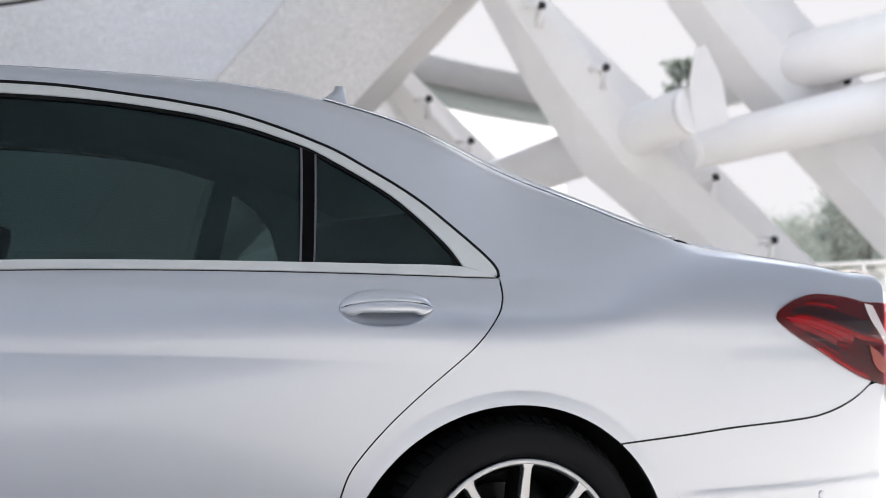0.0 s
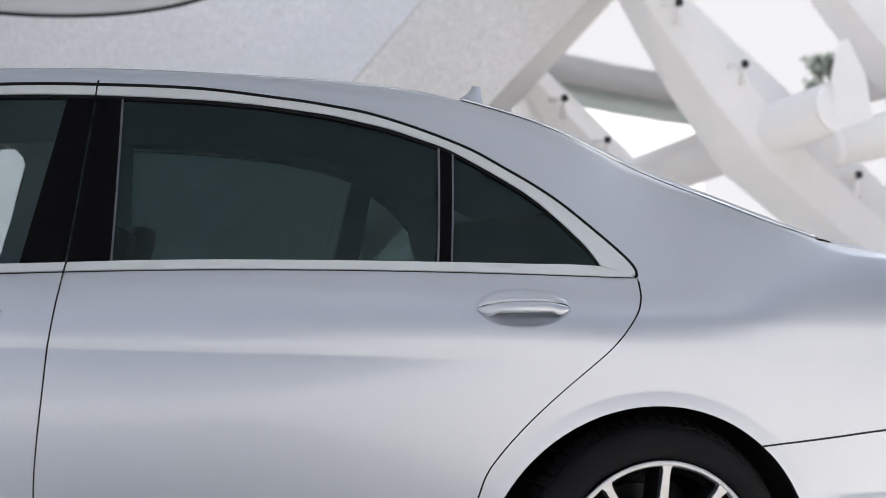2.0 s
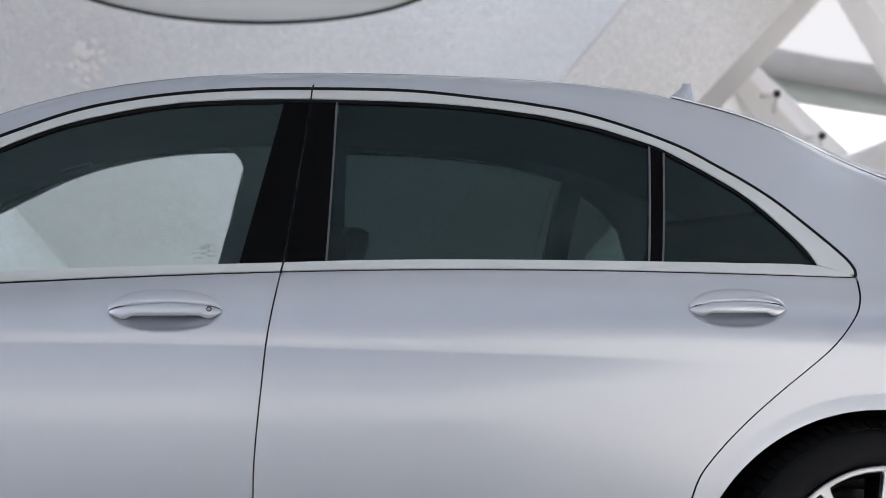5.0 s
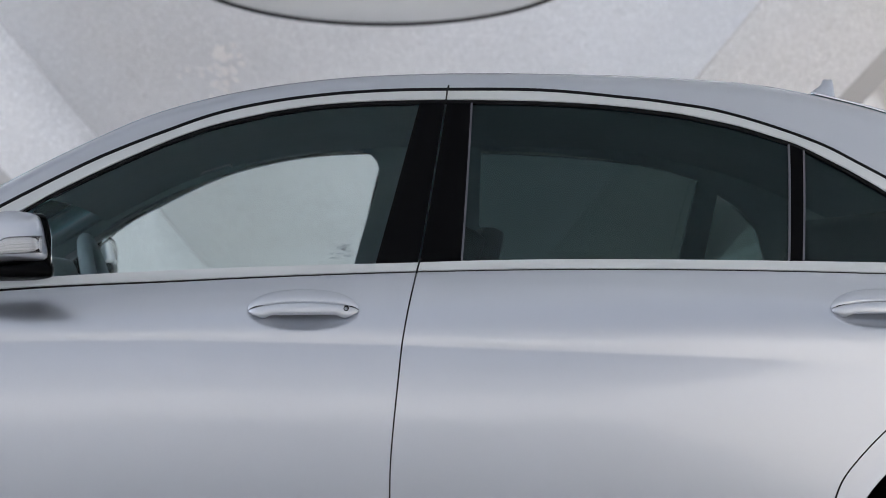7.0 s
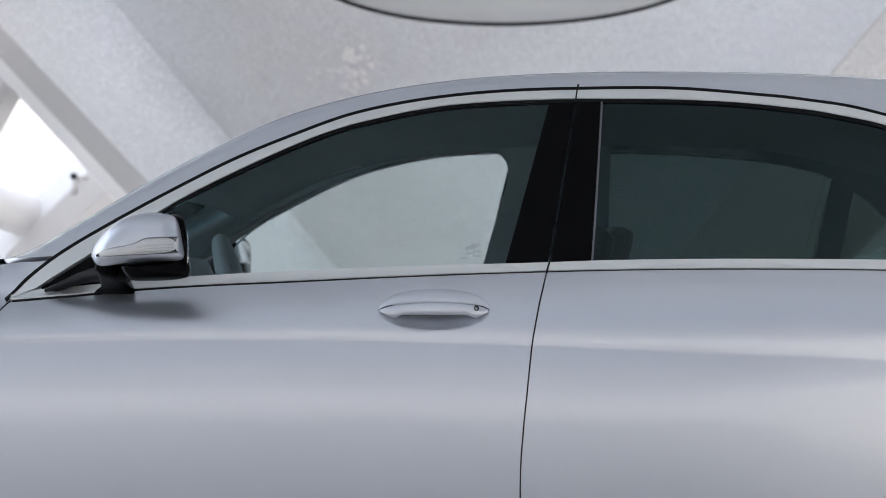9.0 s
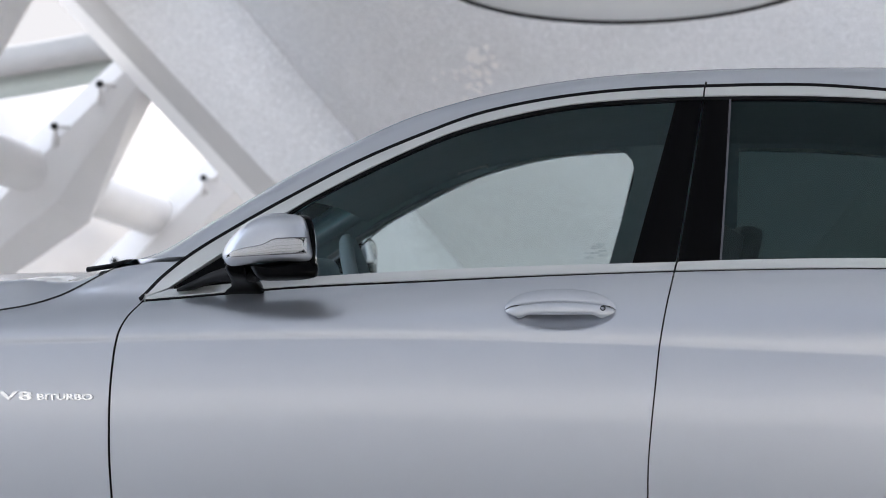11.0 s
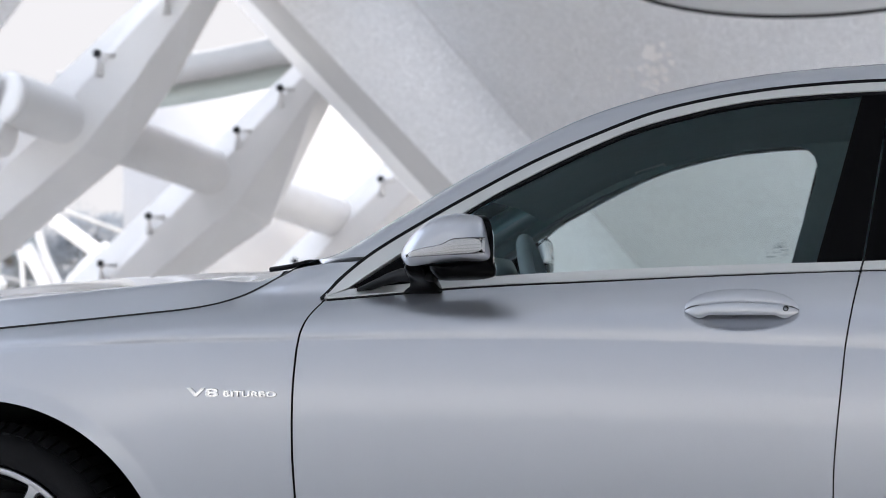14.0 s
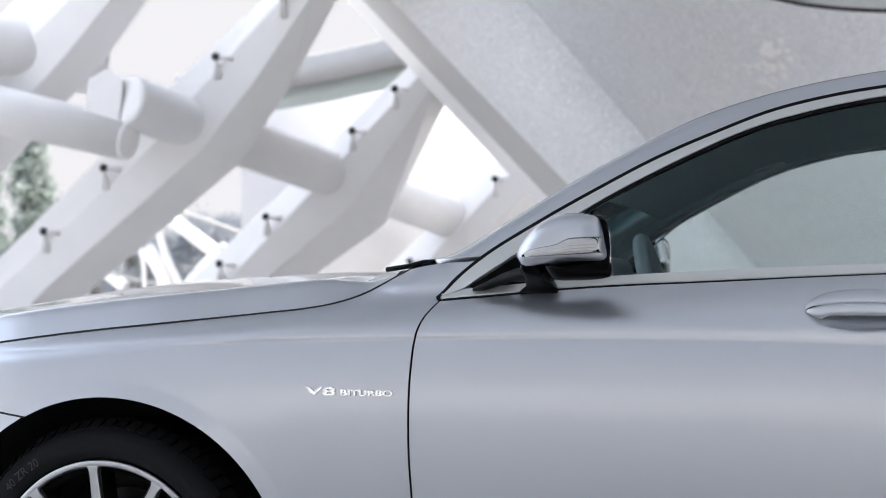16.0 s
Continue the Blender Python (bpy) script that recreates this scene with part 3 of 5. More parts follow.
    lathe(bm, [(0.0005, -0.002), (0.03, -0.001), (0.036, 0.004), (0.062, 0.012), (0.066, 0.05)], 48, ax, cz, y_of)
    bmesh.ops.recalc_face_normals(bm, faces=bm.faces)
    part("hub_cap", bm, rim_metal, rim)
    # liner of the wheel house
    bm = bmesh.new()
    lathe(bm, [(0.462, 0.0), (0.462, 0.05), (0.45, 0.34)], 48, ax, 0.320, lambda d: YC + side * (0.925 - d), -20, 200)
    lathe(bm, [(0.45, 0.34), (0.02, 0.34)], 48, ax, 0.320, lambda d: YC + side * (0.925 - d), -20, 200)
    bmesh.ops.recalc_face_normals(bm, faces=bm.faces)
    part("wheel_house", bm, liner, car, "black wheel house liner")


def text_mesh(body, size, depth):
    data = bpy.data.curves.new("letters", "FONT")
    data.body, data.size, data.extrude = body, size, depth
    tmp = new("tmp", data)
    me = bpy.data.meshes.new_from_object(tmp.evaluated_get(bpy.context.evaluated_depsgraph_get()))
    bpy.data.objects.remove(tmp)
    return me


for ax in (-AXLE, AXLE):
    for side in (-1, 1):
        wheel(ax, side)

# raised size marking on the near front tyre
me = text_mesh("40 ZR 20", 0.027, 0.0005)
for v in me.vertices:
    r = 0.297 + v.co.y
    a = radians(139) - v.co.x / 0.31
    v.co = Vector((-AXLE + r * math.cos(a), YC - 0.925 - 0.0062 + 0.004 * abs((r - 0.305) / 0.02) ** 2 * 0.5 - v.co.z, 0.354 + r * math.sin(a)))
me.materials.append(tyre_print)
mark = new("tyre_marking", me)
mark.parent = car
tagged(mark, "raised size lettering on the tyre wall")
# ---- ends of the car ----


def end_face(name, x_of, z0, z1, w_of, mat, bulge, label=""):
    bm = bmesh.new()
    rows = []
    for j in range(24):
        z = z0 + (z1 - z0) * j / 23
        rows.append([bm.verts.new((x_of(z) - bulge * abs(s) ** 3, YC + s * w_of(z), z)) for s in (-1 + i / 14 for i in range(29))])
    for a, b in zip(rows, rows[1:]):
        for i in range(28):
            bm.faces.new((a[i], a[i + 1], b[i + 1], b[i]))
    bmesh.ops.recalc_face_normals(bm, faces=bm.faces)
    return part(name, bm, mat, car, label)


end_face("tail_panel", lambda z: 2.82 - 0.3 * max(0, z - 0.75) ** 2 - 0.1 * max(0, 0.5 - z), 0.34, 1.034, lambda z: half(2.79, min(z, 1.0)) - 0.002, paint, 0.045)
end_face("nose_panel", lambda z: -2.47 + 0.5 * max(0, z - 0.6) ** 2 + 0.1 * max(0, 0.5 - z), 0.33, 0.82, lambda z: half(-2.39, z), paint, -0.08)
# underside
bm = bmesh.new()
box(bm, Matrix.Translation((0.1, YC, 0.27)), 4.6, 1.25, 0.12, 0.02)
part("floor_pan", bm, jamb, car)

# ---- details on the car ----


def sweep(name, stations, mat, parent, label="", cap=True):
    """A closed skin through rings of points (all of one count)."""
    bm = bmesh.new()
    rings = [[bm.verts.new(p) for p in ring] for ring in stations]
    n = len(rings[0])
    for a, b in zip(rings, rings[1:]):
        for k in range(n):
            bm.faces.new((a[k], a[(k + 1) % n], b[(k + 1) % n], b[k]))
    if cap:
        bm.faces.new(rings[0][::-1]), bm.faces.new(rings[-1])
    bmesh.ops.recalc_face_normals(bm, faces=bm.faces)
    return part(name, bm, mat, parent, label)


def door_handle(hx, hz, side, door, key):
    """A lens-shaped cover over a bowl, and under its edge a bowed grip whose ends run down into the bowl."""
    BOWLS[0] = False
    us = [-0.985 + 1.97 * i / 80 for i in range(81)]
    low = [(hx + 0.111 * u, hz + 0.0193 - 0.0085 * u * u - 0.010 * abs(u) ** 8) for u in us]
    high = [(hx + 0.111 * u, hz + 0.0030 + 0.0365 * math.sqrt(1 - u * u)) for u in us]

    def lift(x, z):
        u = (x - hx) / 0.111
        z0, z1 = hz + 0.0193 - 0.0085 * u * u - 0.010 * abs(u) ** 8, hz + 0.0030 + 0.0365 * math.sqrt(max(0.0, 1 - u * u))
        v = min(1.0, max(0.0, (z - z0) / max(1e-5, z1 - z0)))
        return (0.0125 * math.sqrt(max(0.0, 1 - ((v - 0.3) / 0.7) ** 2)) if v > 0.3 else 0.0125 - 0.035 * (0.3 - v) ** 2) * (1 - abs(u) ** 5)

    panel("grip_cover", strip(low, high, 14), paint, door, side, out=0.0006, deep=0.012, lift=lift, edge_mat=jamb)
    gap = [(x, z - 0.0036) for x, z in low[4:-4]]
    panel("shut_gap", strip(gap, low[4:-4], 2), jamb, door, side, out=0.0004, deep=0.004, lift=lambda x, z: 0.0085 * (1 - abs((x - hx) / 0.111) ** 5))
    BOWLS[0] = True
    w0 = half(hx, hz) + 0.017
    y_at = lambda d: YC + side * (w0 + d)
    rings = []
    for i in range(65):
        u = -1 + 2 * i / 64
        x = hx + 0.1095 * u
        e = max(0.0, 1 - abs(u) ** 5) ** 0.5
        bow = -0.004 + 0.018 * math.sqrt(max(0.0, 1 - abs(u * 0.99) ** 3))
        zh = (0.0174 - 0.0085 * u * u) * (0.15 + 0.85 * e)
        zl = -0.0075 - smooth(0.56, 0.80, abs(u)) * (0.022 * math.sqrt(max(0.0, 1 - u * u)) - 0.004) * e
        zl *= 0.3 + 0.7 * e
        thick = 0.014 * (0.35 + 0.65 * e)
        ring = []
        for k in range(20):
            a = 2 * math.pi * k / 20
            c, s_ = math.cos(a), math.sin(a)
            d = bow - thick * 0.5 + thick * 0.5 * math.copysign(abs(c) ** 0.6, c)
            z = (zl + zh) / 2 + (zh - zl) / 2 * math.copysign(abs(s_) ** 0.75, s_)
            ring.append((x, y_at(d - 0.012 * smooth(-0.008, -0.028, z)), hz + z))
        rings.append(ring)
    grip = sweep("door_handle", rings, paint, door)
    if key:
        rings = [[(hx + 0.084 + r * math.cos(a), y_at(d), hz + 0.0055 + r * math.sin(a)) for a in (2 * math.pi * k / 16 for k in range(16))] for d, r in ((0.000, 0.0054), (0.0125, 0.0052), (0.0125, 0.0036), (0.006, 0.0032))]
        sweep("key_lock", rings, jamb, grip)


for side, doors in ((-1, NEAR), (1, FAR)):
    door_handle(*HANDLES[0], side, doors[0], side < 0)
    door_handle(*HANDLES[1], side, doors[1], False)


strip_white = plain("clear_white_lamp_strip", (0.88, 0.88, 0.90), 0.45, vary=0.02)


SHELL = [(-0.602, 1.072), (-0.600, 1.084), (-0.5925, 1.0965), (-0.5735, 1.1195), (-0.546, 1.1405), (-0.5075, 1.1515), (-0.469, 1.150), (-0.4475, 1.143), (-0.4385, 1.1246), (-0.433, 1.0998), (-0.431, 1.0645), (-0.4966, 1.0600), (-0.5515, 1.0550), (-0.588, 1.0515), (-0.598, 1.060)]
LOWER = [(-0.552, 1.0535), (-0.4966, 1.0592), (-0.429, 1.0633), (-0.4225, 1.0514), (-0.4236, 1.0325), (-0.4366, 1.0268), (-0.4966, 1.0226), (-0.5295, 1.0248), (-0.5427, 1.0367)]


def domed(name, profile, c, front, back, roll, power, mat, parent, side, label=""):
    """A housing: a profile closed by a domed face that rolls over towards its rim."""
    prof = curve2(profile + profile[:1], 65)[:-1]
    rings = []
    for f in (0.04, 0.3, 0.55, 0.72, 0.83, 0.90, 0.95, 0.98, 1.0):
        rings.append([(c[0] + (x - c[0]) * f, YC + side * (front - roll * f ** power), c[1] + (z - c[1]) * f) for x, z in prof])
    for d, f in ((front - roll - 0.02, 1.005), (back + 0.05, 1.0), (back + 0.015, 0.95), (back, 0.84)):
        rings.append([(c[0] + (x - c[0]) * f - 0.28 * max(0.0, abs(front - roll - d) - 0.02) * (1 if side < 0 else 0), YC + side * d, c[1] + (z - c[1]) * f) for x, z in prof])
    return sweep(name, rings, mat, parent, label)


def over_face(x, z, profile, c):
    """How far out towards the profile's rim a place lies, 0 in its middle and 1 on the rim."""
    prof = curve2(profile + profile[:1], 97)[:-1]
    a = math.atan2(z - c[1], x - c[0])
    best = min(prof, key=lambda p: abs((math.atan2(p[1] - c[1], p[0] - c[0]) - a + math.pi) % (2 * math.pi) - math.pi))
    return min(1.0, math.hypot(x - c[0], z - c[1]) / math.hypot(best[0] - c[0], best[1] - c[1]))


def door_mirror(side):
    """Head of the mirror: silver shell above, black below, with a clear lamp strip, on a black foot."""
    head = tagged(new("door_mirror"), "")
    head.parent = car
    if side > 0:
        head.location = (-0.120, 0.0, 0.020)         # the far one sits farther forward
    c = (-0.515, 1.095)
    domed("shell", SHELL, c, 1.130, 0.93, 0.034, 7, paint, head, side, "silver mirror cap")
    domed("lower_shell", LOWER, (-0.487, 1.043), 1.112, 0.94, 0.03, 3, gloss_black, head, side, "gloss black lower mirror shell")
    # black rim and glass, facing backwards
    for name, mat, hy, hz, xs, label in (("rim", gloss_black, 0.064, 0.0625, ((-0.452, 0.97), (-0.432, 1.0), (-0.4245, 0.985), (-0.4225, 0.95)), ""), ("mirror_glass", chrome, 0.055, 0.053, ((-0.440, 1.0), (-0.4222, 0.99)), "silvered mirror glass")):
        rings = []
        for x, f in xs:
            ring = []
            for k in range(48):
                a = 2 * math.pi * k / 48
                cu, su = (math.copysign(abs(v) ** 0.6, v) for v in (math.cos(a), math.sin(a)))
                ring.append((x - 0.020 * (1 - cu) - 0.008 * max(0.0, su) ** 2, YC + side * (1.03 + hy * f * cu), 1.0885 + hz * f * su))
            rings.append(ring)
        sweep(name, rings, mat, head, label)
    # lamp strip along the shell
    top = [(-0.5934, 1.0675), (-0.579, 1.0768), (-0.5515, 1.0842), (-0.5185, 1.0906), (-0.4966, 1.1002), (-0.4747, 1.1022), (-0.4370, 1.1040)]
    low = [(-0.5925, 1.0665), (-0.5775, 1.0677), (-0.5625, 1.0691), (-0.53, 1.0712), (-0.4966, 1.0732), (-0.465, 1.0749), (-0.4360, 1.0765)]
    up, dn = curve2(top, 40), curve2(low, 40)

    def band(name, mat, f0, f1, lift, i0=0, i1=40, label=""):
        verts, faces, n = [], [], i1 - i0
        for j in range(5):
            f = f0 + (f1 - f0) * j / 4
            for (x0, z0), (x1, z1) in zip(dn[i0:i1], up[i0:i1]):
                x, z = x0 + (x1 - x0) * f, z0 + (z1 - z0) * f
                verts.append((x, YC + side * (1.130 - 0.034 * over_face(x, z, SHELL, c) ** 7 + lift), z))
        for j in range(4):
            faces += [(j * n + i, j * n + i + 1, (j + 1) * n + i + 1, (j + 1) * n + i) for i in range(n - 1)]
        bm = bmesh.new()
        vs = [bm.verts.new(v) for v in verts]
        for f in faces:
            bm.faces.new([vs[i] for i in (f if side < 0 else f[::-1])])
        r = bmesh.ops.extrude_face_region(bm, geom=bm.faces[:])
        for v in r["geom"]:
            if isinstance(v, bmesh.types.BMVert):
                v.co.y -= side * 0.0006
        bmesh.ops.recalc_face_normals(bm, faces=bm.faces)
        return part(name, bm, mat, head, label)

    band("indicator_surround", edge_grey, -0.07, 1.07, 0.0006)
    band("indicator_reflector", strip_white, 0.0, 1.0, 0.0014)
    band("indicator_line", trim_metal, 0.10, 0.16, 0.0022, 3, 39)
    band("indicator_line", trim_metal, 0.30, 0.35, 0.0022, 8, 38)
    band("indicator_line", trim_metal, 0.52, 0.56, 0.0022, 20, 38)
    band("indicator_lens", clear_lens, 0.0, 1.0, 0.0036, label="clear strip of the turn lamp")
    # arm along the sail, foot and its base on the door
    rings = []
    for x, o, z, ry, rz in ((-0.745, 0.868, 1.004, 0.012, 0.004), (-0.715, 0.878, 1.012, 0.016, 0.009), (-0.675, 0.90, 1.026, 0.022, 0.012), (-0.640, 0.93, 1.034, 0.030, 0.014), (-0.600, 0.955, 1.036, 0.040, 0.016), (-0.560, 0.97, 1.036, 0.045, 0.016)):
        rings.append([(x, YC + side * (o + ry * math.cos(a)), z + rz * math.sin(a)) for a in (2 * math.pi * k / 16 for k in range(16))])
    sweep("arm", rings, seal, head, "gloss black mirror arm")
    rings = []
    for z, x0, x1, o0, o1 in ((0.996, -0.646, -0.556, 0.84, 0.905), (1.004, -0.635, -0.560, 0.85, 0.93), (1.012, -0.620, -0.562, 0.86, 0.955), (1.026, -0.613, -0.566, 0.88, 1.0), (1.046, -0.616, -0.566, 0.90, 1.045), (1.058, -0.610, -0.570, 0.92, 1.05)):
        mx, mo, hx, ho = (x0 + x1) / 2, (o0 + o1) / 2, (x1 - x0) / 2, (o1 - o0) / 2
        rings.append([(mx + hx * math.copysign(abs(math.cos(a)) ** 0.6, math.cos(a)), YC + side * (mo + ho * math.copysign(abs(math.sin(a)) ** 0.6, math.sin(a))), z) for a in (2 * math.pi * k / 24 for k in range(24))])
    sweep("foot", rings, gloss_black, head, "gloss black mirror foot")


door_mirror(-1)
door_mirror(1)

TAIL_TOP = [(2.310, 0.934), (2.313, 0.942), (2.324, 0.951), (2.354, 0.966), (2.395, 0.980), (2.433, 0.987), (2.489, 0.986), (2.577, 0.977), (2.640, 0.966), (2.745, 0.958), (2.771, 0.942), (2.782, 0.925)]
TAIL_LOW = [(2.309, 0.932), (2.311, 0.924), (2.326, 0.913), (2.374, 0.886), (2.425, 0.861), (2.481, 0.836), (2.556, 0.801), (2.664, 0.760), (2.702, 0.752), (2.742, 0.742), (2.782, 0.738)]


def tail_lamp(side):
    lamp = tagged(new("tail_lamp"), "")
    lamp.parent = car
    n = 60
    up, low = curve2(TAIL_TOP, n), curve2(TAIL_LOW, n)
    bulge = lambda x, z: 0.005 * smooth(2.31, 2.37, x)
    panel("housing", strip(low, up, 14), lamp_inside, lamp, side, out=0.0015, deep=0.01)
    panel("lens", strip(low, up, 14), lamp_red, lamp, side, out=0.004, deep=0.004, lift=bulge, label="red tail lamp lens")
    # light guides and reflector bands behind the lens; pink and pale ones paint mirrored ground
    bands = ((0.80, 0.84, 0.24, 0.50, guide_red), (0.60, 0.76, 0.14, 0.80, dark_red), (0.50, 0.555, 0.16, 0.92, guide_red), (0.42, 0.49, 0.10, 0.66, sheen_pink), (0.36, 0.41, 0.12, 0.62, guide_red),
             (0.25, 0.34, 0.14, 0.52, sheen_pale), (0.17, 0.24, 0.24, 0.60, dark_red), (0.09, 0.16, 0.30, 0.56, guide_dull), (0.02, 0.07, 0.34, 0.80, guide_red))
    for f0, f1, x0, x1, mat in bands:
        a, b = int(x0 * (n - 1)), int(x1 * (n - 1))
        lo = [(p[0] + (q[0] - p[0]) * f0, p[1] + (q[1] - p[1]) * f0) for p, q in zip(low[a:b], up[a:b])]
        hi = [(p[0] + (q[0] - p[0]) * f1, p[1] + (q[1] - p[1]) * f1) for p, q in zip(low[a:b], up[a:b])]
        panel("guide_sheen_band", strip(lo, hi, 3), mat, lamp, side, out=0.003, deep=0.002)
    # pale glass arc at the rear end and the amber bulb cover beside it
    inner = curve2([(2.640, 0.961), (2.654, 0.937), (2.681, 0.906), (2.710, 0.880), (2.735, 0.852)], 24)
    outer = curve2([(2.672, 0.956), (2.690, 0.935), (2.715, 0.905), (2.740, 0.876), (2.762, 0.845)], 24)
    panel("clear_end", strip(inner, outer, 3), guide_white, lamp, side, out=0.0112, deep=0.003, label="clear pale end of the tail lamp")
    upper = curve2([(2.662, 0.852), (2.70, 0.832), (2.745, 0.795), (2.765, 0.778)], 20)
    lower = curve2([(2.666, 0.838), (2.685, 0.800), (2.715, 0.778), (2.752, 0.768)], 20)
    panel("bulb_cover", strip(lower, upper, 5), amber, lamp, side, out=0.0108, deep=0.003, lift=lambda x, z: 0.004 * max(0.0, 1 - abs(x - 2.715) / 0.06), label="pale amber bulb cover")
    # ribs of the round reflector
    for k in range(5):
        a = radians(190 - 26 * k)
        r0, r1 = 0.012, 0.052
        c = (2.60, 0.845)
        lo, hi = [], []
        for i in range(6):
            r = r0 + (r1 - r0) * i / 5
            for out_list, w in ((lo, -0.0035), (hi, 0.0035)):
                out_list.append((c[0] + r * math.cos(a) * 1.1 - math.sin(a) * w * r / r1, c[1] + r * math.sin(a) * 0.8 + math.cos(a) * w * r / r1))
        panel("reflector_rib", strip(lo, hi, 1), guide_red if k % 2 else guide_dull, lamp, side, out=0.0036, deep=0.001)


guide_white = plain("clear_lamp_plastic", (0.75, 0.66, 0.68), 0.08, 0.3)
amber = plain("pale_amber_plastic", (0.36, 0.09, 0.07), 0.12, 0.2)
sheen_pink = plain("pink_lens_sheen", (0.75, 0.22, 0.29), 0.2, 0.3)
guide_red = plain("red_light_guide", (0.55, 0.018, 0.03), 0.2)
sheen_pale = plain("pale_lens_sheen", (0.62, 0.40, 0.42), 0.15, 0.3)
guide_dull = plain("dull_red_reflector", (0.30, 0.09, 0.12), 0.25, 0.2)
dark_red = plain("dark_red_reflector", (0.012, 0.001, 0.002), 0.3)
tail_lamp(-1)
tail_lamp(1)

# badge on the front wing
for text, x, size, mat in (("V8", -1.089, 0.0235, badge_metal), ("BITURBO", -1.013, 0.0165, badge_metal)):
    data = bpy.data.curves.new("badge", "FONT")
    data.body, data.size, data.extrude, data.bevel_depth = text, size, 0.0020, 0.0007
    data.offset = 0.00025
    data.space_character = 1.12 if text == "V8" else 1.03
    tmp = new("tmp", data)
    dg = bpy.context.evaluated_depsgraph_get()
    me = bpy.data.meshes.new_from_object(tmp.evaluated_get(dg))
    bpy.data.objects.remove(tmp)
    n = side_normal(-1.0, 0.79, -1)
    wide = max(v.co.x for v in me.vertices)
    stretch = (0.066 if text == "V8" else 0.116) / wide
    for v in me.vertices:
        px, pz = x + v.co.x * stretch, 0.7815 + v.co.y + (0.0005 if text == "V8" else 0.001)
        v.co = Vector((px, YC - half(px, pz), pz)) + n * (v.co.z + 0.0018)
    me.materials.append(mat)
    ob = new("badge", me)
    ob.parent = car
    tagged(ob, "chrome lettering on the front wing")

# bright edge of the rear window
for side in (-1, 1):
    rings = []
    for i in range(60):
        x = 1.22 + (2.04 - 1.22) * i / 59
        w, z = top_edge(x)
        h = 0.004 + 0.006 * smooth(1.25, 1.7, x) - 0.005 * smooth(1.9, 2.05, x)
        rings.append([(x, YC + side * (w - 0.012 + 0.010 * math.cos(a)), z + 0.005 + h * math.sin(a)) for a in (2 * math.pi * k / 8 for k in range(8))])
    sweep("rear_window_edge", rings, chrome, car, "bright edge strip of the rear window")
# roof aerial
rings = []
for i in range(9):
    u = i / 8
    z = 1.505 + 0.070 * u
    x0, x1 = 1.375 + 0.105 * min(1, 1.25 * u) ** 0.6 * (0.8 + 0.2 * u), 1.516 - 0.010 * u
    w = 0.026 * (1 - u) ** 0.8 + 0.006
    rings.append([((x0 + x1) / 2 + (x1 - x0) / 2 * math.cos(a), YC + w * math.sin(a), z) for a in (2 * math.pi * k / 20 for k in range(20))])
sweep("roof_aerial", rings, paint, car, "silver shark fin aerial")
# wiper arm end on the cowl, black wedge at the boot corner
rings = [[(x, YC - 0.60 + 0.012 * math.cos(a), z + 0.006 * math.sin(a)) for a in (2 * math.pi * k / 8 for k in range(8))] for x, z in ((-1.02, 1.049), (-0.97, 1.056), (-0.93, 1.066), (-0.88, 1.067))]
sweep("wiper_arm", rings, seal, car)
rings = [[(x, YC - half(2.06, 1.10) + 0.030 + 0.01 * math.cos(a), z + h * math.sin(a)) for a in (2 * math.pi * k / 8 for k in range(8))] for x, z, h in ((2.030, 1.121, 0.001), (2.042, 1.120, 0.003), (2.057, 1.117, 0.0025), (2.067, 1.114, 0.001))]
sweep("boot_seal", rings, seal, car)
# parking sensor in the rear bumper
n = side_normal(2.479, 0.475, -1)
c = Vector((2.479, YC - half(2.479, 0.475), 0.475))
t1 = n.cross(Vector((0, 0, 1))).normalized()
t2 = n.cross(t1)
sweep("parking_sensor", [[c + n * d + (t1 * math.cos(a) + t2 * math.sin(a)) * r for a in (2 * math.pi * k / 20 for k in range(20))] for d, r in ((0.0, 0.0105), (0.002, 0.010), (0.0025, 0.007))], paint, car)

# ---- cabin ----


def sheet(name, outer, holes, mat, side, w_of, thick=0.02):
    """A trim board with openings, standing along the car's side."""
    bm = bmesh.new()
    for loop in [outer] + holes:
        vs = [bm.verts.new((x, YC + side * w_of(x, z), z)) for x, z in loop]
        for a, b in zip(vs, vs[1:] + vs[:1]):
            bm.edges.new((a, b))
    bmesh.ops.triangle_fill(bm, edges=bm.edges[:], use_beauty=True)
    r = bmesh.ops.extrude_face_region(bm, geom=bm.faces[:])
    for v in r["geom"]:
        if isinstance(v, bmesh.types.BMVert):
            v.co.y -= side * thick
    bmesh.ops.recalc_face_normals(bm, faces=bm.faces)
    return part(name, bm, mat, car, smooth_faces=False)


FAR_FRONT = [(-0.70, 1.045), (-0.67, 1.10), (-0.56, 1.171), (-0.499, 1.212), (-0.407, 1.261), (-0.315, 1.301), (-0.206, 1.339), (-0.107, 1.376), (0.001, 1.403), (0.136, 1.418), (0.20, 1.427), (0.245, 1.426), (0.275, 1.415), (0.294, 1.394), (0.302, 1.366), (0.298, 1.325), (0.278, 1.253), (0.252, 1.163), (0.226, 1.060)]
FAR_REAR = [(0.640, 1.06), (0.625, 1.10), (0.617, 1.428), (0.82, 1.426), (1.02, 1.406), (1.19, 1.378), (1.32, 1.341), (1.30, 1.20), (1.285, 1.06)]
FAR_QUARTER = [(1.365, 1.06), (1.375, 1.15), (1.3875, 1.30), (1.455, 1.261), (1.533, 1.187), (1.577, 1.086), (1.58, 1.06)]
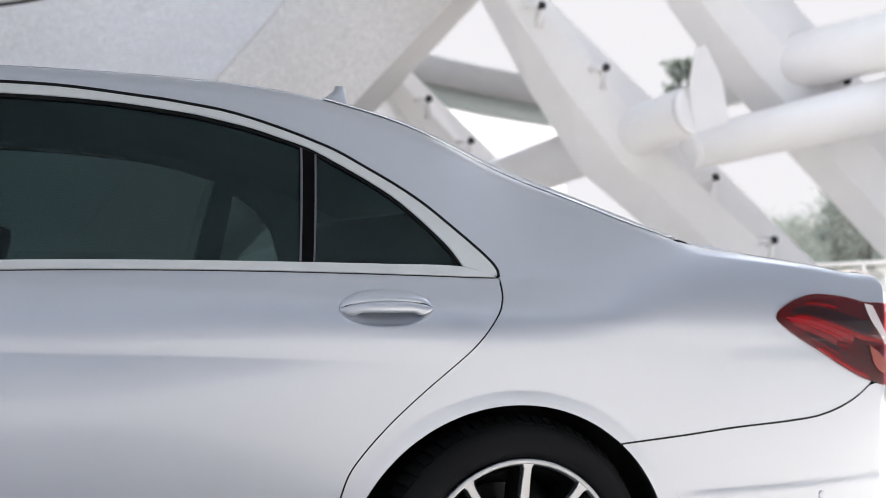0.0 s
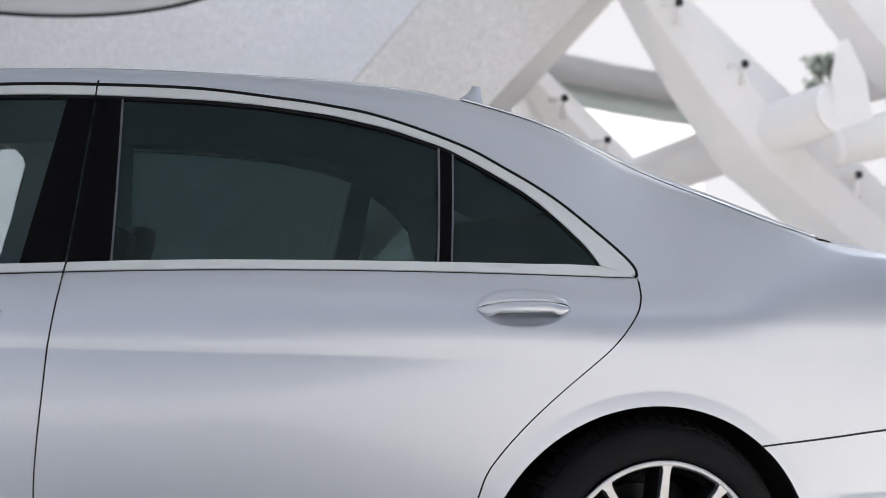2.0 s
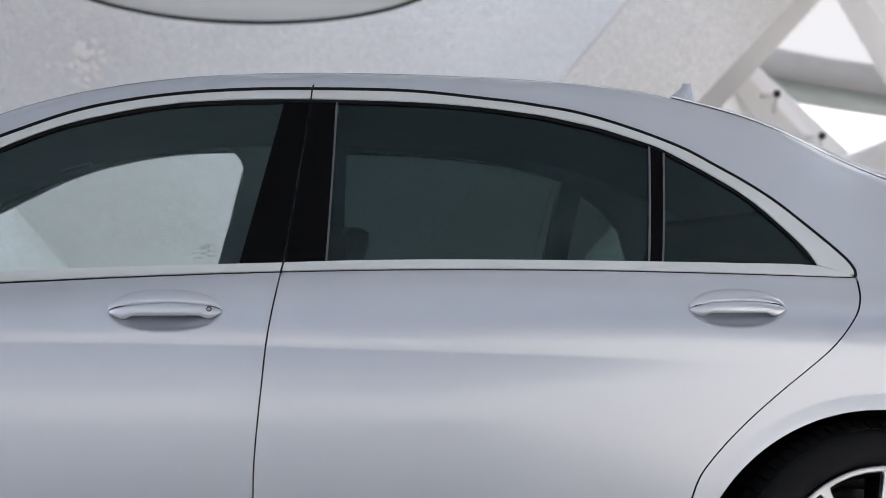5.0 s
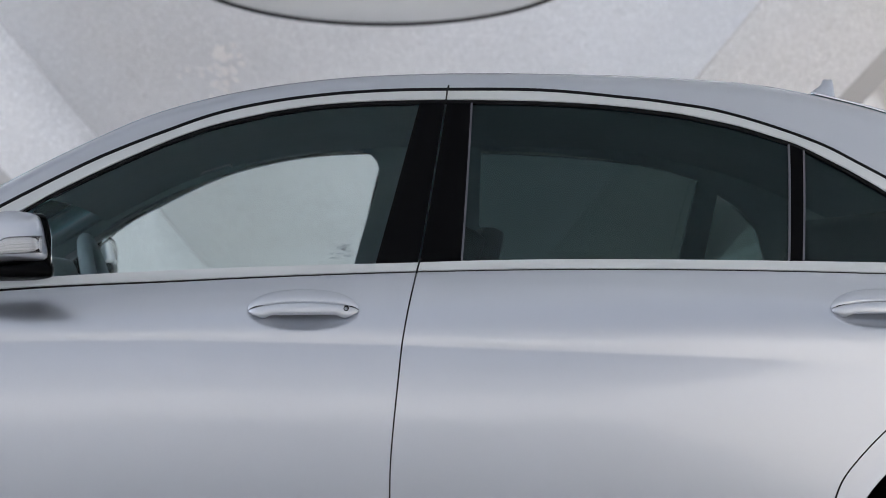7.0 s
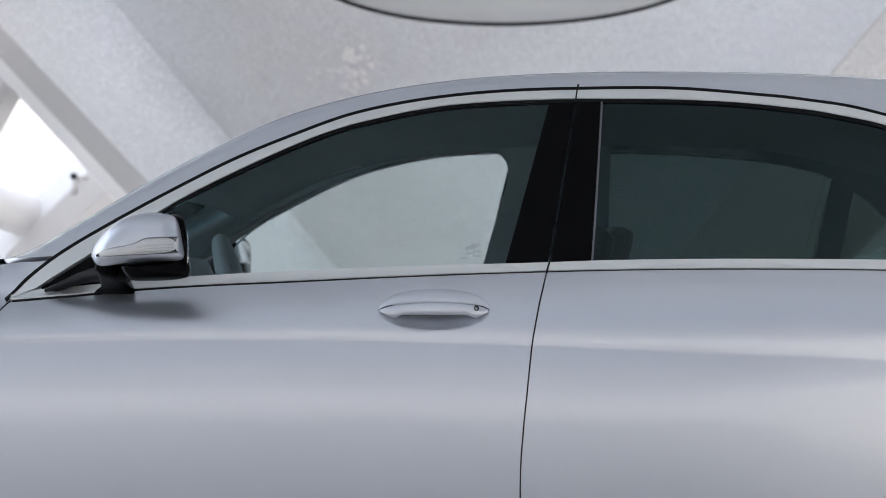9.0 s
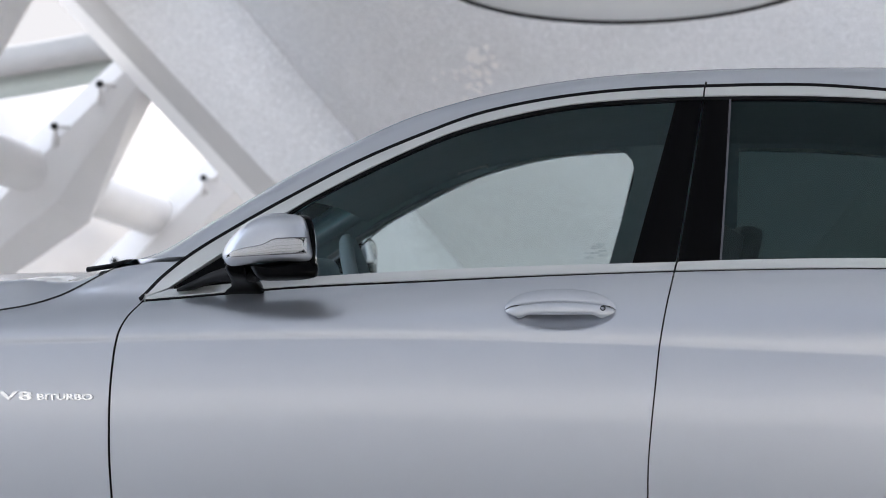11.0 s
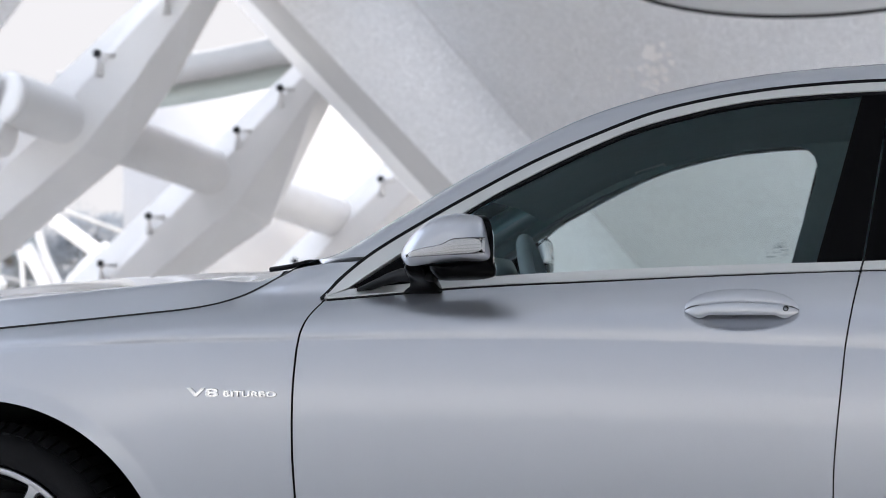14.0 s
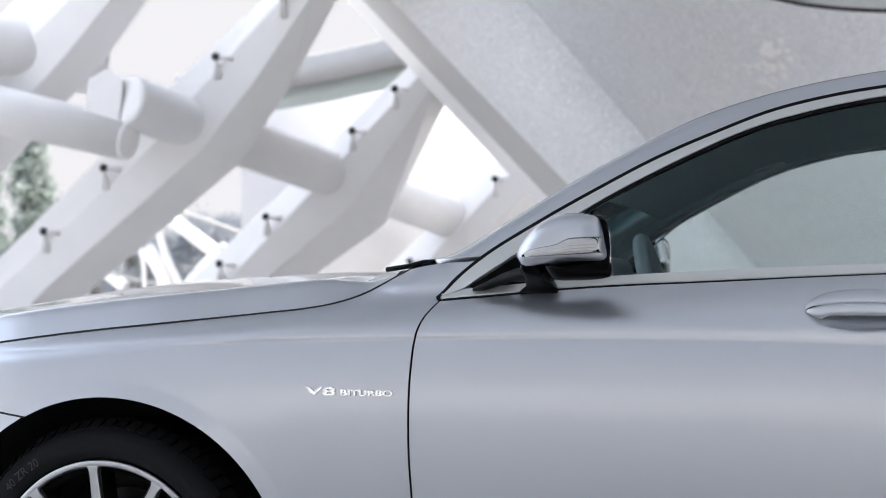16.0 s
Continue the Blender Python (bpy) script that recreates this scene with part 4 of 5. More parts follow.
inner = lambda x, z: 0.815 - 0.43 * max(0, z - 1.03)
roofline = [(x, spline(TOP, x) - 0.012) for x in [-0.86 + 0.12 * i for i in range(24)]]
sheet("cabin_side_trim", [(-0.92, 0.95), (-0.90, 1.0)] + roofline + [(2.0, 0.95)], [FAR_FRONT, FAR_REAR, FAR_QUARTER], cabin, 1, inner)
rings = []
for i in range(30):
    x = -0.88 + 0.76 * i / 29
    z = spline(TOP, x)
    rings.append([(x, YC + w, z + d) for w, d in ((0.60, -0.028), (0.735, -0.028), (0.735, 0.004), (0.69, 0.007), (0.60, 0.008))])
sweep("pillar_trim", rings, cabin, car)
across("headlining", -0.52, 1.75, headlining, lambda x: (0.58, spline(TOP, x) - 0.055), 0.012)
bm = bmesh.new()
box(bm, Matrix.Translation((-0.78, YC, 0.90)) @ Matrix.Rotation(radians(-6), 4, "Y"), 0.5, 1.45, 0.16, 0.05)
part("dashboard", bm, leather, car)
bm = bmesh.new()
box(bm, Matrix.Translation((0.2, YC, 0.42)), 2.6, 1.5, 0.08, 0.02)
part("cabin_floor", bm, cabin, car)
bm = bmesh.new()
box(bm, Matrix.Translation((1.60, YC, 0.95)) @ Matrix.Rotation(radians(24), 4, "Y"), 0.12, 1.40, 0.55, 0.04)
part("rear_seat_back", bm, leather, car)


def seat(x, y, recline, rest=(0.09, 0.13)):
    s = tagged(new("seat"), "")
    s.parent = car
    bm = bmesh.new()
    box(bm, Matrix.Translation((x, y, 0.62)), 0.5, 0.5, 0.18, 0.06)
    part("seat_cushion", bm, leather, s)
    bm = bmesh.new()
    box(bm, Matrix.Translation((x + 0.32, y, 0.85)) @ Matrix.Rotation(radians(recline), 4, "Y"), 0.14, 0.5, 0.46, 0.06)
    part("seat_back", bm, leather, s)
    bm = bmesh.new()
    box(bm, Matrix.Translation((x + 0.42, y, 1.085)) @ Matrix.Rotation(radians(recline), 4, "Y"), rest[0], 0.24, rest[1], 0.032)
    part("headrest", bm, leather, s)


seat(0.0, YC - 0.37, 22)
seat(0.165, YC + 0.37, 14, (0.07, 0.19))
# steering wheel and the hood over the dials ahead of it
bm = bmesh.new()
tilt = Matrix.Translation((-0.405, YC - 0.37, 0.946)) @ Matrix.Rotation(radians(1.5), 4, "Z") @ Matrix.Rotation(radians(74), 4, "Y")
rings = []
for i in range(48):
    a = 2 * math.pi * i / 48
    rings.append([bm.verts.new(tilt @ Vector(((0.178 + 0.019 * math.cos(b)) * math.cos(a), (0.178 + 0.019 * math.cos(b)) * math.sin(a), 0.018 * math.sin(b)))) for b in (2 * math.pi * k / 12 for k in range(12))])
for i in range(48):
    for k in range(12):
        bm.faces.new((rings[i][k], rings[i][(k + 1) % 12], rings[(i + 1) % 48][(k + 1) % 12], rings[(i + 1) % 48][k]))
box(bm, tilt, 0.06, 0.34, 0.025, 0.008)
box(bm, tilt @ Matrix.Translation((0.02, 0, 0.0)), 0.13, 0.15, 0.05, 0.02)
part("steering_wheel", bm, cabin, car)
hood = [(-0.580, 0.95), (-0.576, 1.035), (-0.560, 1.065), (-0.532, 1.078), (-0.508, 1.074), (-0.490, 1.04), (-0.475, 0.95)]
rings = []
for d, f in ((-0.19, 0.55), (-0.175, 0.85), (-0.14, 1.0), (0.14, 1.0), (0.175, 0.85), (0.19, 0.55)):
    rings.append([(-0.51 + (x + 0.51) * f, YC - 0.37 + d, 0.95 + (z - 0.95) * f) for x, z in curve2(hood, 28)])
sweep("dial_hood", rings, cabin, car)
# grab handle over the far front door, bright metal to paint its light streak
rings = [[(x, YC + 0.50 + 0.010 * math.cos(a), z + 0.007 * math.sin(a)) for a in (2 * math.pi * k / 10 for k in range(10))] for x, z in ((-0.235, 1.345), (-0.225, 1.352), (-0.19, 1.362), (-0.155, 1.372), (-0.145, 1.366))]
sweep("grab_handle_streak", rings, trim_metal, car)
# small printed lines on the far front window
for i, (x, z, w) in enumerate(((0.205, 1.140, 0.028), (0.195, 1.133, 0.034), (0.190, 1.127, 0.030), (0.213, 1.119, 0.026), (0.190, 1.112, 0.030), (0.160, 1.112, 0.014), (0.212, 1.104, 0.024), (0.170, 1.098, 0.030))):
    bm = bmesh.new()
    box(bm, Matrix.Translation((x, YC + half(x, z) - 0.012, z)), w, 0.001, 0.0022)
    part("window_print", bm, cabin, car, "small dark printed marks on the window")
# ---- the building behind the car ----
FACE = 12.0                      # distance of its face from the tripod
SPIN = Matrix.Rotation(radians(-3.6), 4, "Z")


def at(u, z, d=0.0):
    """A place on the building's face: u to the right of its axis and z up, both as at 9 m, d metres behind the face."""
    k = (FACE + d) / 9.0
    return SPIN @ Vector((u * k, FACE + d, 1.02 + (z - 1.02) * k))


def broken_tile():
    """White ceramic chips set in mortar."""
    m, tree, b = material("white_broken_tile")
    co, vor, edge, bump, ramp, mixc, big = (tree.nodes.new("ShaderNode" + k) for k in ("TexCoord", "TexVoronoi", "TexVoronoi", "Bump", "MapRange", "Mix", "TexNoise"))
    for v in (vor, edge):
        v.inputs["Scale"].default_value = 26
        tree.links.new(co.outputs["Object"], v.inputs["Vector"])
    edge.feature = "DISTANCE_TO_EDGE"
    ramp.inputs[1].default_value, ramp.inputs[2].default_value = 0.0, 0.16
    tree.links.new(edge.outputs["Distance"], ramp.inputs[0])
    sep, val = tree.nodes.new("ShaderNodeSeparateColor"), tree.nodes.new("ShaderNodeMapRange")
    tree.links.new(vor.outputs["Color"], sep.inputs[0]), tree.links.new(sep.outputs[0], val.inputs[0])
    val.inputs[3].default_value, val.inputs[4].default_value = 0.92, 1.03
    big.inputs["Scale"].default_value, big.inputs["Detail"].default_value = 0.9, 5
    tree.links.new(co.outputs["Object"], big.inputs["Vector"])
    tone, mul, chip = tree.nodes.new("ShaderNodeMapRange"), tree.nodes.new("ShaderNodeMath"), tree.nodes.new("ShaderNodeVectorMath")
    tone.inputs[3].default_value, tone.inputs[4].default_value = 0.86, 1.12
    tree.links.new(big.outputs[0], tone.inputs[0])
    mul.operation = "MULTIPLY"
    tree.links.new(val.outputs[0], mul.inputs[0]), tree.links.new(tone.outputs[0], mul.inputs[1])
    chip.operation = "SCALE"
    chip.inputs[0].default_value = (0.83, 0.815, 0.815)
    tree.links.new(mul.outputs[0], chip.inputs["Scale"])
    mixc.data_type = "RGBA"
    tree.links.new(ramp.outputs[0], mixc.inputs[0])
    mixc.inputs[6].default_value = (0.66, 0.645, 0.64, 1)
    tree.links.new(chip.outputs[0], mixc.inputs[7])
    tree.links.new(mixc.outputs[2], b.inputs["Base Color"])
    b.inputs["Roughness"].default_value = 0.32
    hgt = tree.nodes.new("ShaderNodeMath")
    tree.links.new(ramp.outputs[0], hgt.inputs[0]), tree.links.new(sep.outputs[1], hgt.inputs[1])
    bump.inputs["Strength"].default_value, bump.inputs["Distance"].default_value = 0.55, 0.010
    tree.links.new(hgt.outputs[0], bump.inputs["Height"]), tree.links.new(bump.outputs[0], b.inputs["Normal"])
    return m


tiles = broken_tile()
render_white = plain("smooth_white_render", (0.70, 0.695, 0.69), 0.55, vary=0.04, scale=5, bump=0.05, bump_scale=40)
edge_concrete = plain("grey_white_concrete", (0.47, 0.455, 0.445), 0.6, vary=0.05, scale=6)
# the far canopy's shade is put into this grey; thin far tubes share it
shade_toned = plain("shade_toned_grey", (0.43, 0.42, 0.41), 0.7, vary=0.06, scale=4)
pale_green = plain("pale_green_glazed_band", (0.52, 0.57, 0.54), 0.4, vary=0.05, scale=3)
pale_wall = plain("pale_warm_wall", (0.50, 0.485, 0.485), 0.7, vary=0.08, scale=2)
joint_grey = plain("grey_joint", (0.56, 0.545, 0.54), 0.8)
steel_white = plain("white_painted_steel", (0.80, 0.78, 0.77), 0.4, vary=0.035, scale=4)
lamp_black = plain("dark_lamp_metal", (0.02, 0.02, 0.022), 0.4, 0.3)
shade_wall = plain("added_wall_blue_grey", (0.345, 0.36, 0.385), 0.7, vary=0.1, scale=2)
soffit = plain("added_canopy_grey_blue", (0.43, 0.465, 0.515), 0.6, vary=0.05, scale=3)
paving = plain("pale_paving", (0.55, 0.525, 0.49), 0.75, vary=0.14, scale=5, bump=0.2)
bm = bmesh.new()
bmesh.ops.create_grid(bm, x_segments=8, y_segments=8, size=900)
tagged(part("ground", bm, paving), "pale grey stone paving", "ground", kind="structure")


def ridge(z):
    return 2.45 + 0.84 * (z - 2.81)


def band_in(z, sgn=1):
    return (3.595 if sgn > 0 else 3.40) + 0.955 * (z - 2.89)


def band_out(z, sgn=1):
    return (3.785 if sgn > 0 else 3.60) + 0.945 * (z - 2.90)


def grid_object(name, rows, mat, smooth_faces=True, thick=0.0):
    bm = bmesh.new()
    vs = [[bm.verts.new(p) for p in r] for r in rows]
    for a, b in zip(vs, vs[1:]):
        for i in range(len(a) - 1):
            bm.faces.new((a[i], a[i + 1], b[i + 1], b[i]))
    return bm


# fan-shaped pier: a hollow middle between two ridges, flanks going back from them, flat outer edges
pier = tagged(new("fan_pier"), "white concrete fan pier clad in broken tile", "pier", kind="structure")
FLANK = 0.55                     # how far the flanks go back from ridge to outer edge
lean = lambda z: 0.30 * max(0.0, z - 1.0) ** 1.2
zs = [0.3 + 3.9 * j / 30 for j in range(31)]
rows = []
for z in zs:
    r = max(0.25, ridge(z))
    rows.append([at(r * s, z, lean(z) + 1.9 * (1 - abs(s) ** 2.2) * min(1, r / 2)) for s in (-1 + i / 16 for i in range(33))])
part("hollow", grid_object("hollow", rows, tiles), tiles, pier)
for sgn in (-1, 1):
    rows, edge, crack = [], [], []
    for z in zs:
        r, b, o = max(0.25, ridge(z)), max(0.6, band_in(z, sgn)), max(0.68, band_out(z, sgn))
        row = []
        for i in range(13):
            u = i / 12
            row.append(at(sgn * (r + (b - r) * u), z, lean(z) + FLANK * u ** 1.5 - 0.10 * math.sin(math.pi * u)))
        rows.append(row)
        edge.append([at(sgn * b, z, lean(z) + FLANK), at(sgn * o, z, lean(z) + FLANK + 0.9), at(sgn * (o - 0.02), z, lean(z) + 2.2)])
        crack.append([at(sgn * (r - 0.006), z, lean(z) - 0.004), at(sgn * (r + 0.006), z, lean(z) - 0.004)])
    part("flank", grid_object("flank", rows, tiles), tiles, pier)
    if sgn < 0:
        lip = [[at(sgn * (band_out(z, -1) - 0.01), z, lean(z) + 1.55), at(sgn * (band_out(z, -1) + 0.13), z + 0.02, lean(z) + 1.9), at(sgn * (band_out(z, -1) + 0.12), z + 0.02, lean(z) + 2.6)] for z in zs if z > 1.0]
        part("edge_lip", grid_object("edge_lip", lip, None), steel_white, pier, "white painted lip along the pier edge", smooth_faces=False)
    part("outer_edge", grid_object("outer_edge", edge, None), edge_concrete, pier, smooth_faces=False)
    part("ridge_joint", grid_object("ridge_joint", crack, None), joint_grey, pier, smooth_faces=False)

# shallow oval dish with a dark rim under the vault
dish = tagged(new("oval_soffit_panel"), "smooth grey oval panel with a thin dark rim", "ceiling panel", kind="structure")
oc, oa, ob_ = (0.04, 3.0), 1.28, 0.385
bm = bmesh.new()
rings = []
for f, d in ((0.02, -2.35), (0.5, -2.36), (0.8, -2.4), (0.95, -2.47), (1.0, -2.56)):
    rings.append([bm.verts.new(at(oc[0] + oa * f * math.cos(a), oc[1] + ob_ * f * math.sin(a), d)) for a in (2 * math.pi * k / 96 for k in range(96))])
for a, b in zip(rings, rings[1:]):
    for k in range(96):
        bm.faces.new((a[k], a[(k + 1) % 96], b[(k + 1) % 96], b[k]))
bm.faces.new(rings[0])
part("panel", bm, render_white, dish)
bm = bmesh.new()
rings = []
for k in range(96):
    a = 2 * math.pi * k / 96
    rings.append([bm.verts.new(at(oc[0] + (oa + 0.022 * math.cos(b)) * math.cos(a), oc[1] + (ob_ + 0.013 * math.cos(b)) * math.sin(a), -2.56 + 0.03 * math.sin(b))) for b in (2 * math.pi * i / 8 for i in range(8))])
for k in range(96):
    for i in range(8):
        bm.faces.new((rings[k][i], rings[k][(i + 1) % 8], rings[(k + 1) % 96][(i + 1) % 8], rings[(k + 1) % 96][i]))
part("rim", bm, lamp_black, dish, "dark rim of the oval panel")

# ---- white steel lattice on both sides of the pier ----


def by_side(sgn, u, z, d=0.0):
    """The same place on either side of the pier; the two sides differ by a hand's width."""
    return at(sgn * (u + 0.032 * sgn), z - 0.032 * sgn, d)


def lattice_beam(stations, sgn, label, back=0.0, top_back=0.0):
    """A faceted box beam: stations of (outer edge, crease, crease, inner edge) places along it.
    Between them lie a chamfer facing the sky, a front and a lower face."""
    bm = bmesh.new()
    rings = []
    for i, (outer, c1, c2, low) in enumerate(stations):
        go = back + (top_back if i == 0 else 0.0)
        pts = [(outer, 0.24), (c1, 0.0), (c2, 0.03), (low, 0.34), (low, 0.75), (outer, 0.75)]
        rings.append([bm.verts.new(by_side(sgn, *p, d + go)) for p, d in pts])
    for a, b in zip(rings, rings[1:]):
        for k in range(6):
            bm.faces.new((a[k], a[(k + 1) % 6], b[(k + 1) % 6], b[k]))
    bm.faces.new(rings[0]), bm.faces.new(rings[-1])
    bmesh.ops.recalc_face_normals(bm, faces=bm.faces)
    bmesh.ops.bevel(bm, geom=bm.edges[:], offset=0.012, segments=2, affect="EDGES", profile=0.5)
    ob = part("lattice_beam", bm, steel_white, None, smooth_faces=False)
    return tagged(ob, label, "beam", "lattice beams")


BEAM_A = [((3.74, 3.45), (3.64, 3.44), (3.52, 3.43), (3.42, 3.42)), ((4.33, 2.95), (4.20, 2.943), (3.99, 2.93), (3.80, 2.916)), ((5.05, 2.373), (4.807, 2.362), (4.44, 2.345), (4.15, 2.332)),
          ((5.47, 2.01), (5.21, 1.952), (4.86, 1.88), (4.54, 1.80)), ((6.74, 0.94), (6.48, 0.94), (6.08, 0.94), (5.70, 0.94)), ((7.69, 0.12), (7.43, 0.12), (7.05, 0.12), (6.68, 0.12))]
BEAM_B = [((2.85, 2.82), (2.80, 2.75), (2.75, 2.68), (2.70, 2.58)), ((3.26, 2.456), (3.19, 2.39), (3.10, 2.32), (3.017, 2.222)), ((4.05, 1.75), (3.917, 1.68), (3.70, 1.508), (3.47, 1.37)),
          ((4.88, 1.03), (4.64, 0.99), (4.36, 0.99), (4.05, 0.99)), ((5.86, 0.12), (5.62, 0.12), (5.30, 0.12), (4.95, 0.12))]
BEAM_C = [((5.98, 3.5), (5.50, 3.5), (5.20, 3.5), (4.95, 3.5)), ((6.33, 3.06), (5.85, 3.05), (5.52, 3.03), (5.22, 3.01)), ((6.87, 2.58), (6.45, 2.58), (5.98, 2.56), (5.62, 2.55)),
          ((7.55, 1.95), (7.10, 1.94), (6.65, 1.94), (6.29, 1.93)), ((9.6, 0.12), (9.1, 0.12), (8.65, 0.12), (8.3, 0.12))]
BEAM_D = [((2.25, 2.2), (2.12, 2.17), (2.0, 2.05), (1.9, 1.95)), ((2.60, 1.851), (2.49, 1.819), (2.36, 1.707), (2.25, 1.596)), ((3.44, 1.10), (3.22, 1.08), (3.007, 1.08), (2.776, 1.08)), ((4.45, 0.15), (4.2, 0.15), (3.98, 0.15), (3.75, 0.15))]


def spotlight(u, z, sgn, back=0.0):
    """A small ball lamp on a stem, with its conical shade, standing off a beam's edge."""
    p, q = by_side(sgn, u, z, back - 0.10), by_side(sgn, u, z, back + 0.12)
    lamp = tagged(new("spotlight"), "small dark ball spotlight on a white beam", "spotlight", "lattice spotlights")
    lamp.location = p
    r = 0.041
    bm = bmesh.new()
    bmesh.ops.create_uvsphere(bm, u_segments=14, v_segments=10, radius=r)
    for v in bm.verts:
        if v.co.y < -r * 0.7:
            v.co.y = -r * 0.7
    part("ball", bm, lamp_black, lamp)
    for name, end, r0, r1 in (("bracket", q - p, 0.012, 0.018), ("down_shade", Vector((0.0, 0.06, -0.20)), 0.016, 0.048), ("side_arm", Vector((-0.16 * 1.0 * (1 if sgn > 0 else -1), 0.05, -0.02)), 0.012, 0.030)):
        bm = bmesh.new()
        m = Vector((0, 0, 1)).rotation_difference(end.normalized()).to_matrix().to_4x4()
        bmesh.ops.create_cone(bm, cap_ends=True, segments=12, radius1=r0, radius2=r1, depth=end.length, matrix=Matrix.Translation(end / 2) @ m)
        part(name, bm, steel_white, lamp)


def tube(a, b, r0, r1, sgn, label):
    """A round steel tube with eased ends between two places (u, z, depth)."""
    p, q = by_side(sgn, *a), by_side(sgn, *b)
    axis = (q - p).normalized()
    m = Vector((0, 0, 1)).rotation_difference(axis).to_matrix()
    long = (q - p).length
    pipe = tagged(new("steel_tube"), label, "tube", "lattice tubes")

    def skin(name, steps):
        rings = []
        for s, f in steps:
            r = (r0 + (r1 - r0) * s / long) * f
            rings.append([p + m @ Vector((r * math.cos(t), r * math.sin(t), s)) for t in (2 * math.pi * k / 40 for k in range(40))])
        sweep(name, rings, steel_white, pipe)

    skin("pipe", ((0.05, 1.0), (long * 0.5, 1.0), (long - 0.05, 1.0)))
    skin("end_cap", ((0.0, 0.72), (0.008, 0.86), (0.022, 0.95), (0.05, 1.0)))
    skin("end_cap", ((long - 0.05, 1.0), (long - 0.022, 0.95), (long - 0.008, 0.86), (long, 0.72)))


for sgn in (-1, 1):
    lattice_beam(BEAM_A, sgn, "wide white faceted steel lattice beam with spotlights", 0.32)
    lattice_beam(BEAM_B, sgn, "white faceted steel beam against the pier edge", 2.42)
    lattice_beam(BEAM_C, sgn, "white faceted steel beam crossed by tubes")
    lattice_beam(BEAM_D, sgn, "short white steel beam at the pier foot", 4.6)
    for u, z in ((4.235, 2.945), (4.726, 2.545), (5.607, 1.80), (6.10, 1.355), (6.75, 2.55), (7.62, 1.72)):
        spotlight(u, z, sgn, 0.0 if u > 6.2 else 0.38)
    for u, z in ((3.405, 2.265), (3.708, 1.997), (4.342, 1.435), (4.692, 1.115)):
        spotlight(u, z, sgn, 2.49)
    for u, z in ((2.715, 1.653), (3.30, 1.125)):
        spotlight(u, z, sgn, 4.67)
    tube((2.13, 1.085, 8.04), (5.44, 2.275, -0.35), 0.245, 0.245, sgn, "thick white steel tube running through the beams")
    tube((5.38, 1.985, -0.25), (8.4, 2.70, -0.5), 0.19, 0.29, sgn, "long white steel tube under the outer beam")
    tube((5.6, 2.49, 0.7), (8.6, 3.25, -1.4), 0.285, 0.285, sgn, "upper white steel tube crossing the outer beam")
    peak = 2.69 if sgn > 0 else 2.50
    bm = bmesh.new()
    vs = [bm.verts.new(at(sgn * u, z, d)) for d in (-0.38, -0.1) for u, z in ((5.42, 2.44), (5.48, peak), (5.56, peak + 0.03), (5.70, 2.47), (5.75, 2.17), (5.47, 2.05))]
    bm.faces.new(vs[:6]), bm.faces.new(vs[6:])
    for k in range(6):
        bm.faces.new((vs[k], vs[(k + 1) % 6], vs[6 + (k + 1) % 6], vs[6 + k]))
    bmesh.ops.recalc_face_normals(bm, faces=bm.faces)
    tagged(part("connector_plate", bm, steel_white, None, smooth_faces=False), "white steel plate joining the tubes", "steel plate", "connector plates")
    # wavy far canopy and a pale wall below it
    rise = 0.0 if sgn > 0 else 0.10
    pts = [(2.9, 2.57 + rise), (3.42, 2.535 + rise), (3.8, 2.475 + rise), (4.13, 2.435 + rise), (4.6, 2.39 + rise), (5.0, 2.36 + rise)]
    bm = grid_object("", [[at(sgn * u, z, 6.0) for u, z in pts], [at(sgn * u, z - 0.01, 5.0) for u, z in pts], [at(sgn * u, z - 0.19, 5.0) for u, z in pts], [at(sgn * u, z - 0.2, 6.5) for u, z in pts]], None)
    bmesh.ops.recalc_face_normals(bm, faces=bm.faces)
    tagged(part("far_canopy", bm, shade_toned), "curved edge of a farther canopy, greyed for its shade", "canopy", kind="structure")
    bm = grid_object("", [[at(sgn * u, z - 0.195 + dz, d) for u, z in pts] for dz, d in ((0.0, 6.2), (0.0, 5.4), (-0.14, 5.4), (-0.14, 6.2))], None)
    bmesh.ops.recalc_face_normals(bm, faces=bm.faces)
    tagged(part("far_parapet", bm, pale_green), "pale green-grey band under the farther canopy", "parapet", kind="structure")
    bm = bmesh.new()
    box(bm, Matrix.Translation(at(sgn * 3.45, 1.35, 9.0)), 4.6, 0.3, 4.5)
    tagged(part("far_wall", bm, pale_wall), "pale wall beyond the lattice", "wall", kind="structure")

# unseen slab beside the canopy, added to keep sun off the right-hand lattice
bm = bmesh.new()
box(bm, Matrix.Translation((12.3, 12.8, 6.4)), 8.0, 6.4, 0.5, 0.1)
tagged(part("lattice_shade_slab", bm, render_white), "unseen white slab added to shade the lattice", "roof", kind="structure")
# unseen slab high over the pier, added to block the sun from its hollow
bm = bmesh.new()
box(bm, Matrix.Translation((9.9, 14.25, 14.0)), 24.3, 7.5, 0.4, 0.1)
tagged(part("pier_shade_slab", bm, render_white), "unseen white slab added high up to shade the pier", "roof", kind="structure")
# unseen plain wall behind the tripod, added to darken reflections in the paint
bm = bmesh.new()
box(bm, Matrix.Translation((4.5, -16.0, 13.5)), 53.0, 0.4, 27.0, 0.02)
tagged(part("added_wall_behind", bm, shade_wall), "unseen blue-grey wall added to darken the paint's reflections", "wall", kind="structure")
# unseen side wall, added to hold bright sky out of the tail's reflections
bm = bmesh.new()
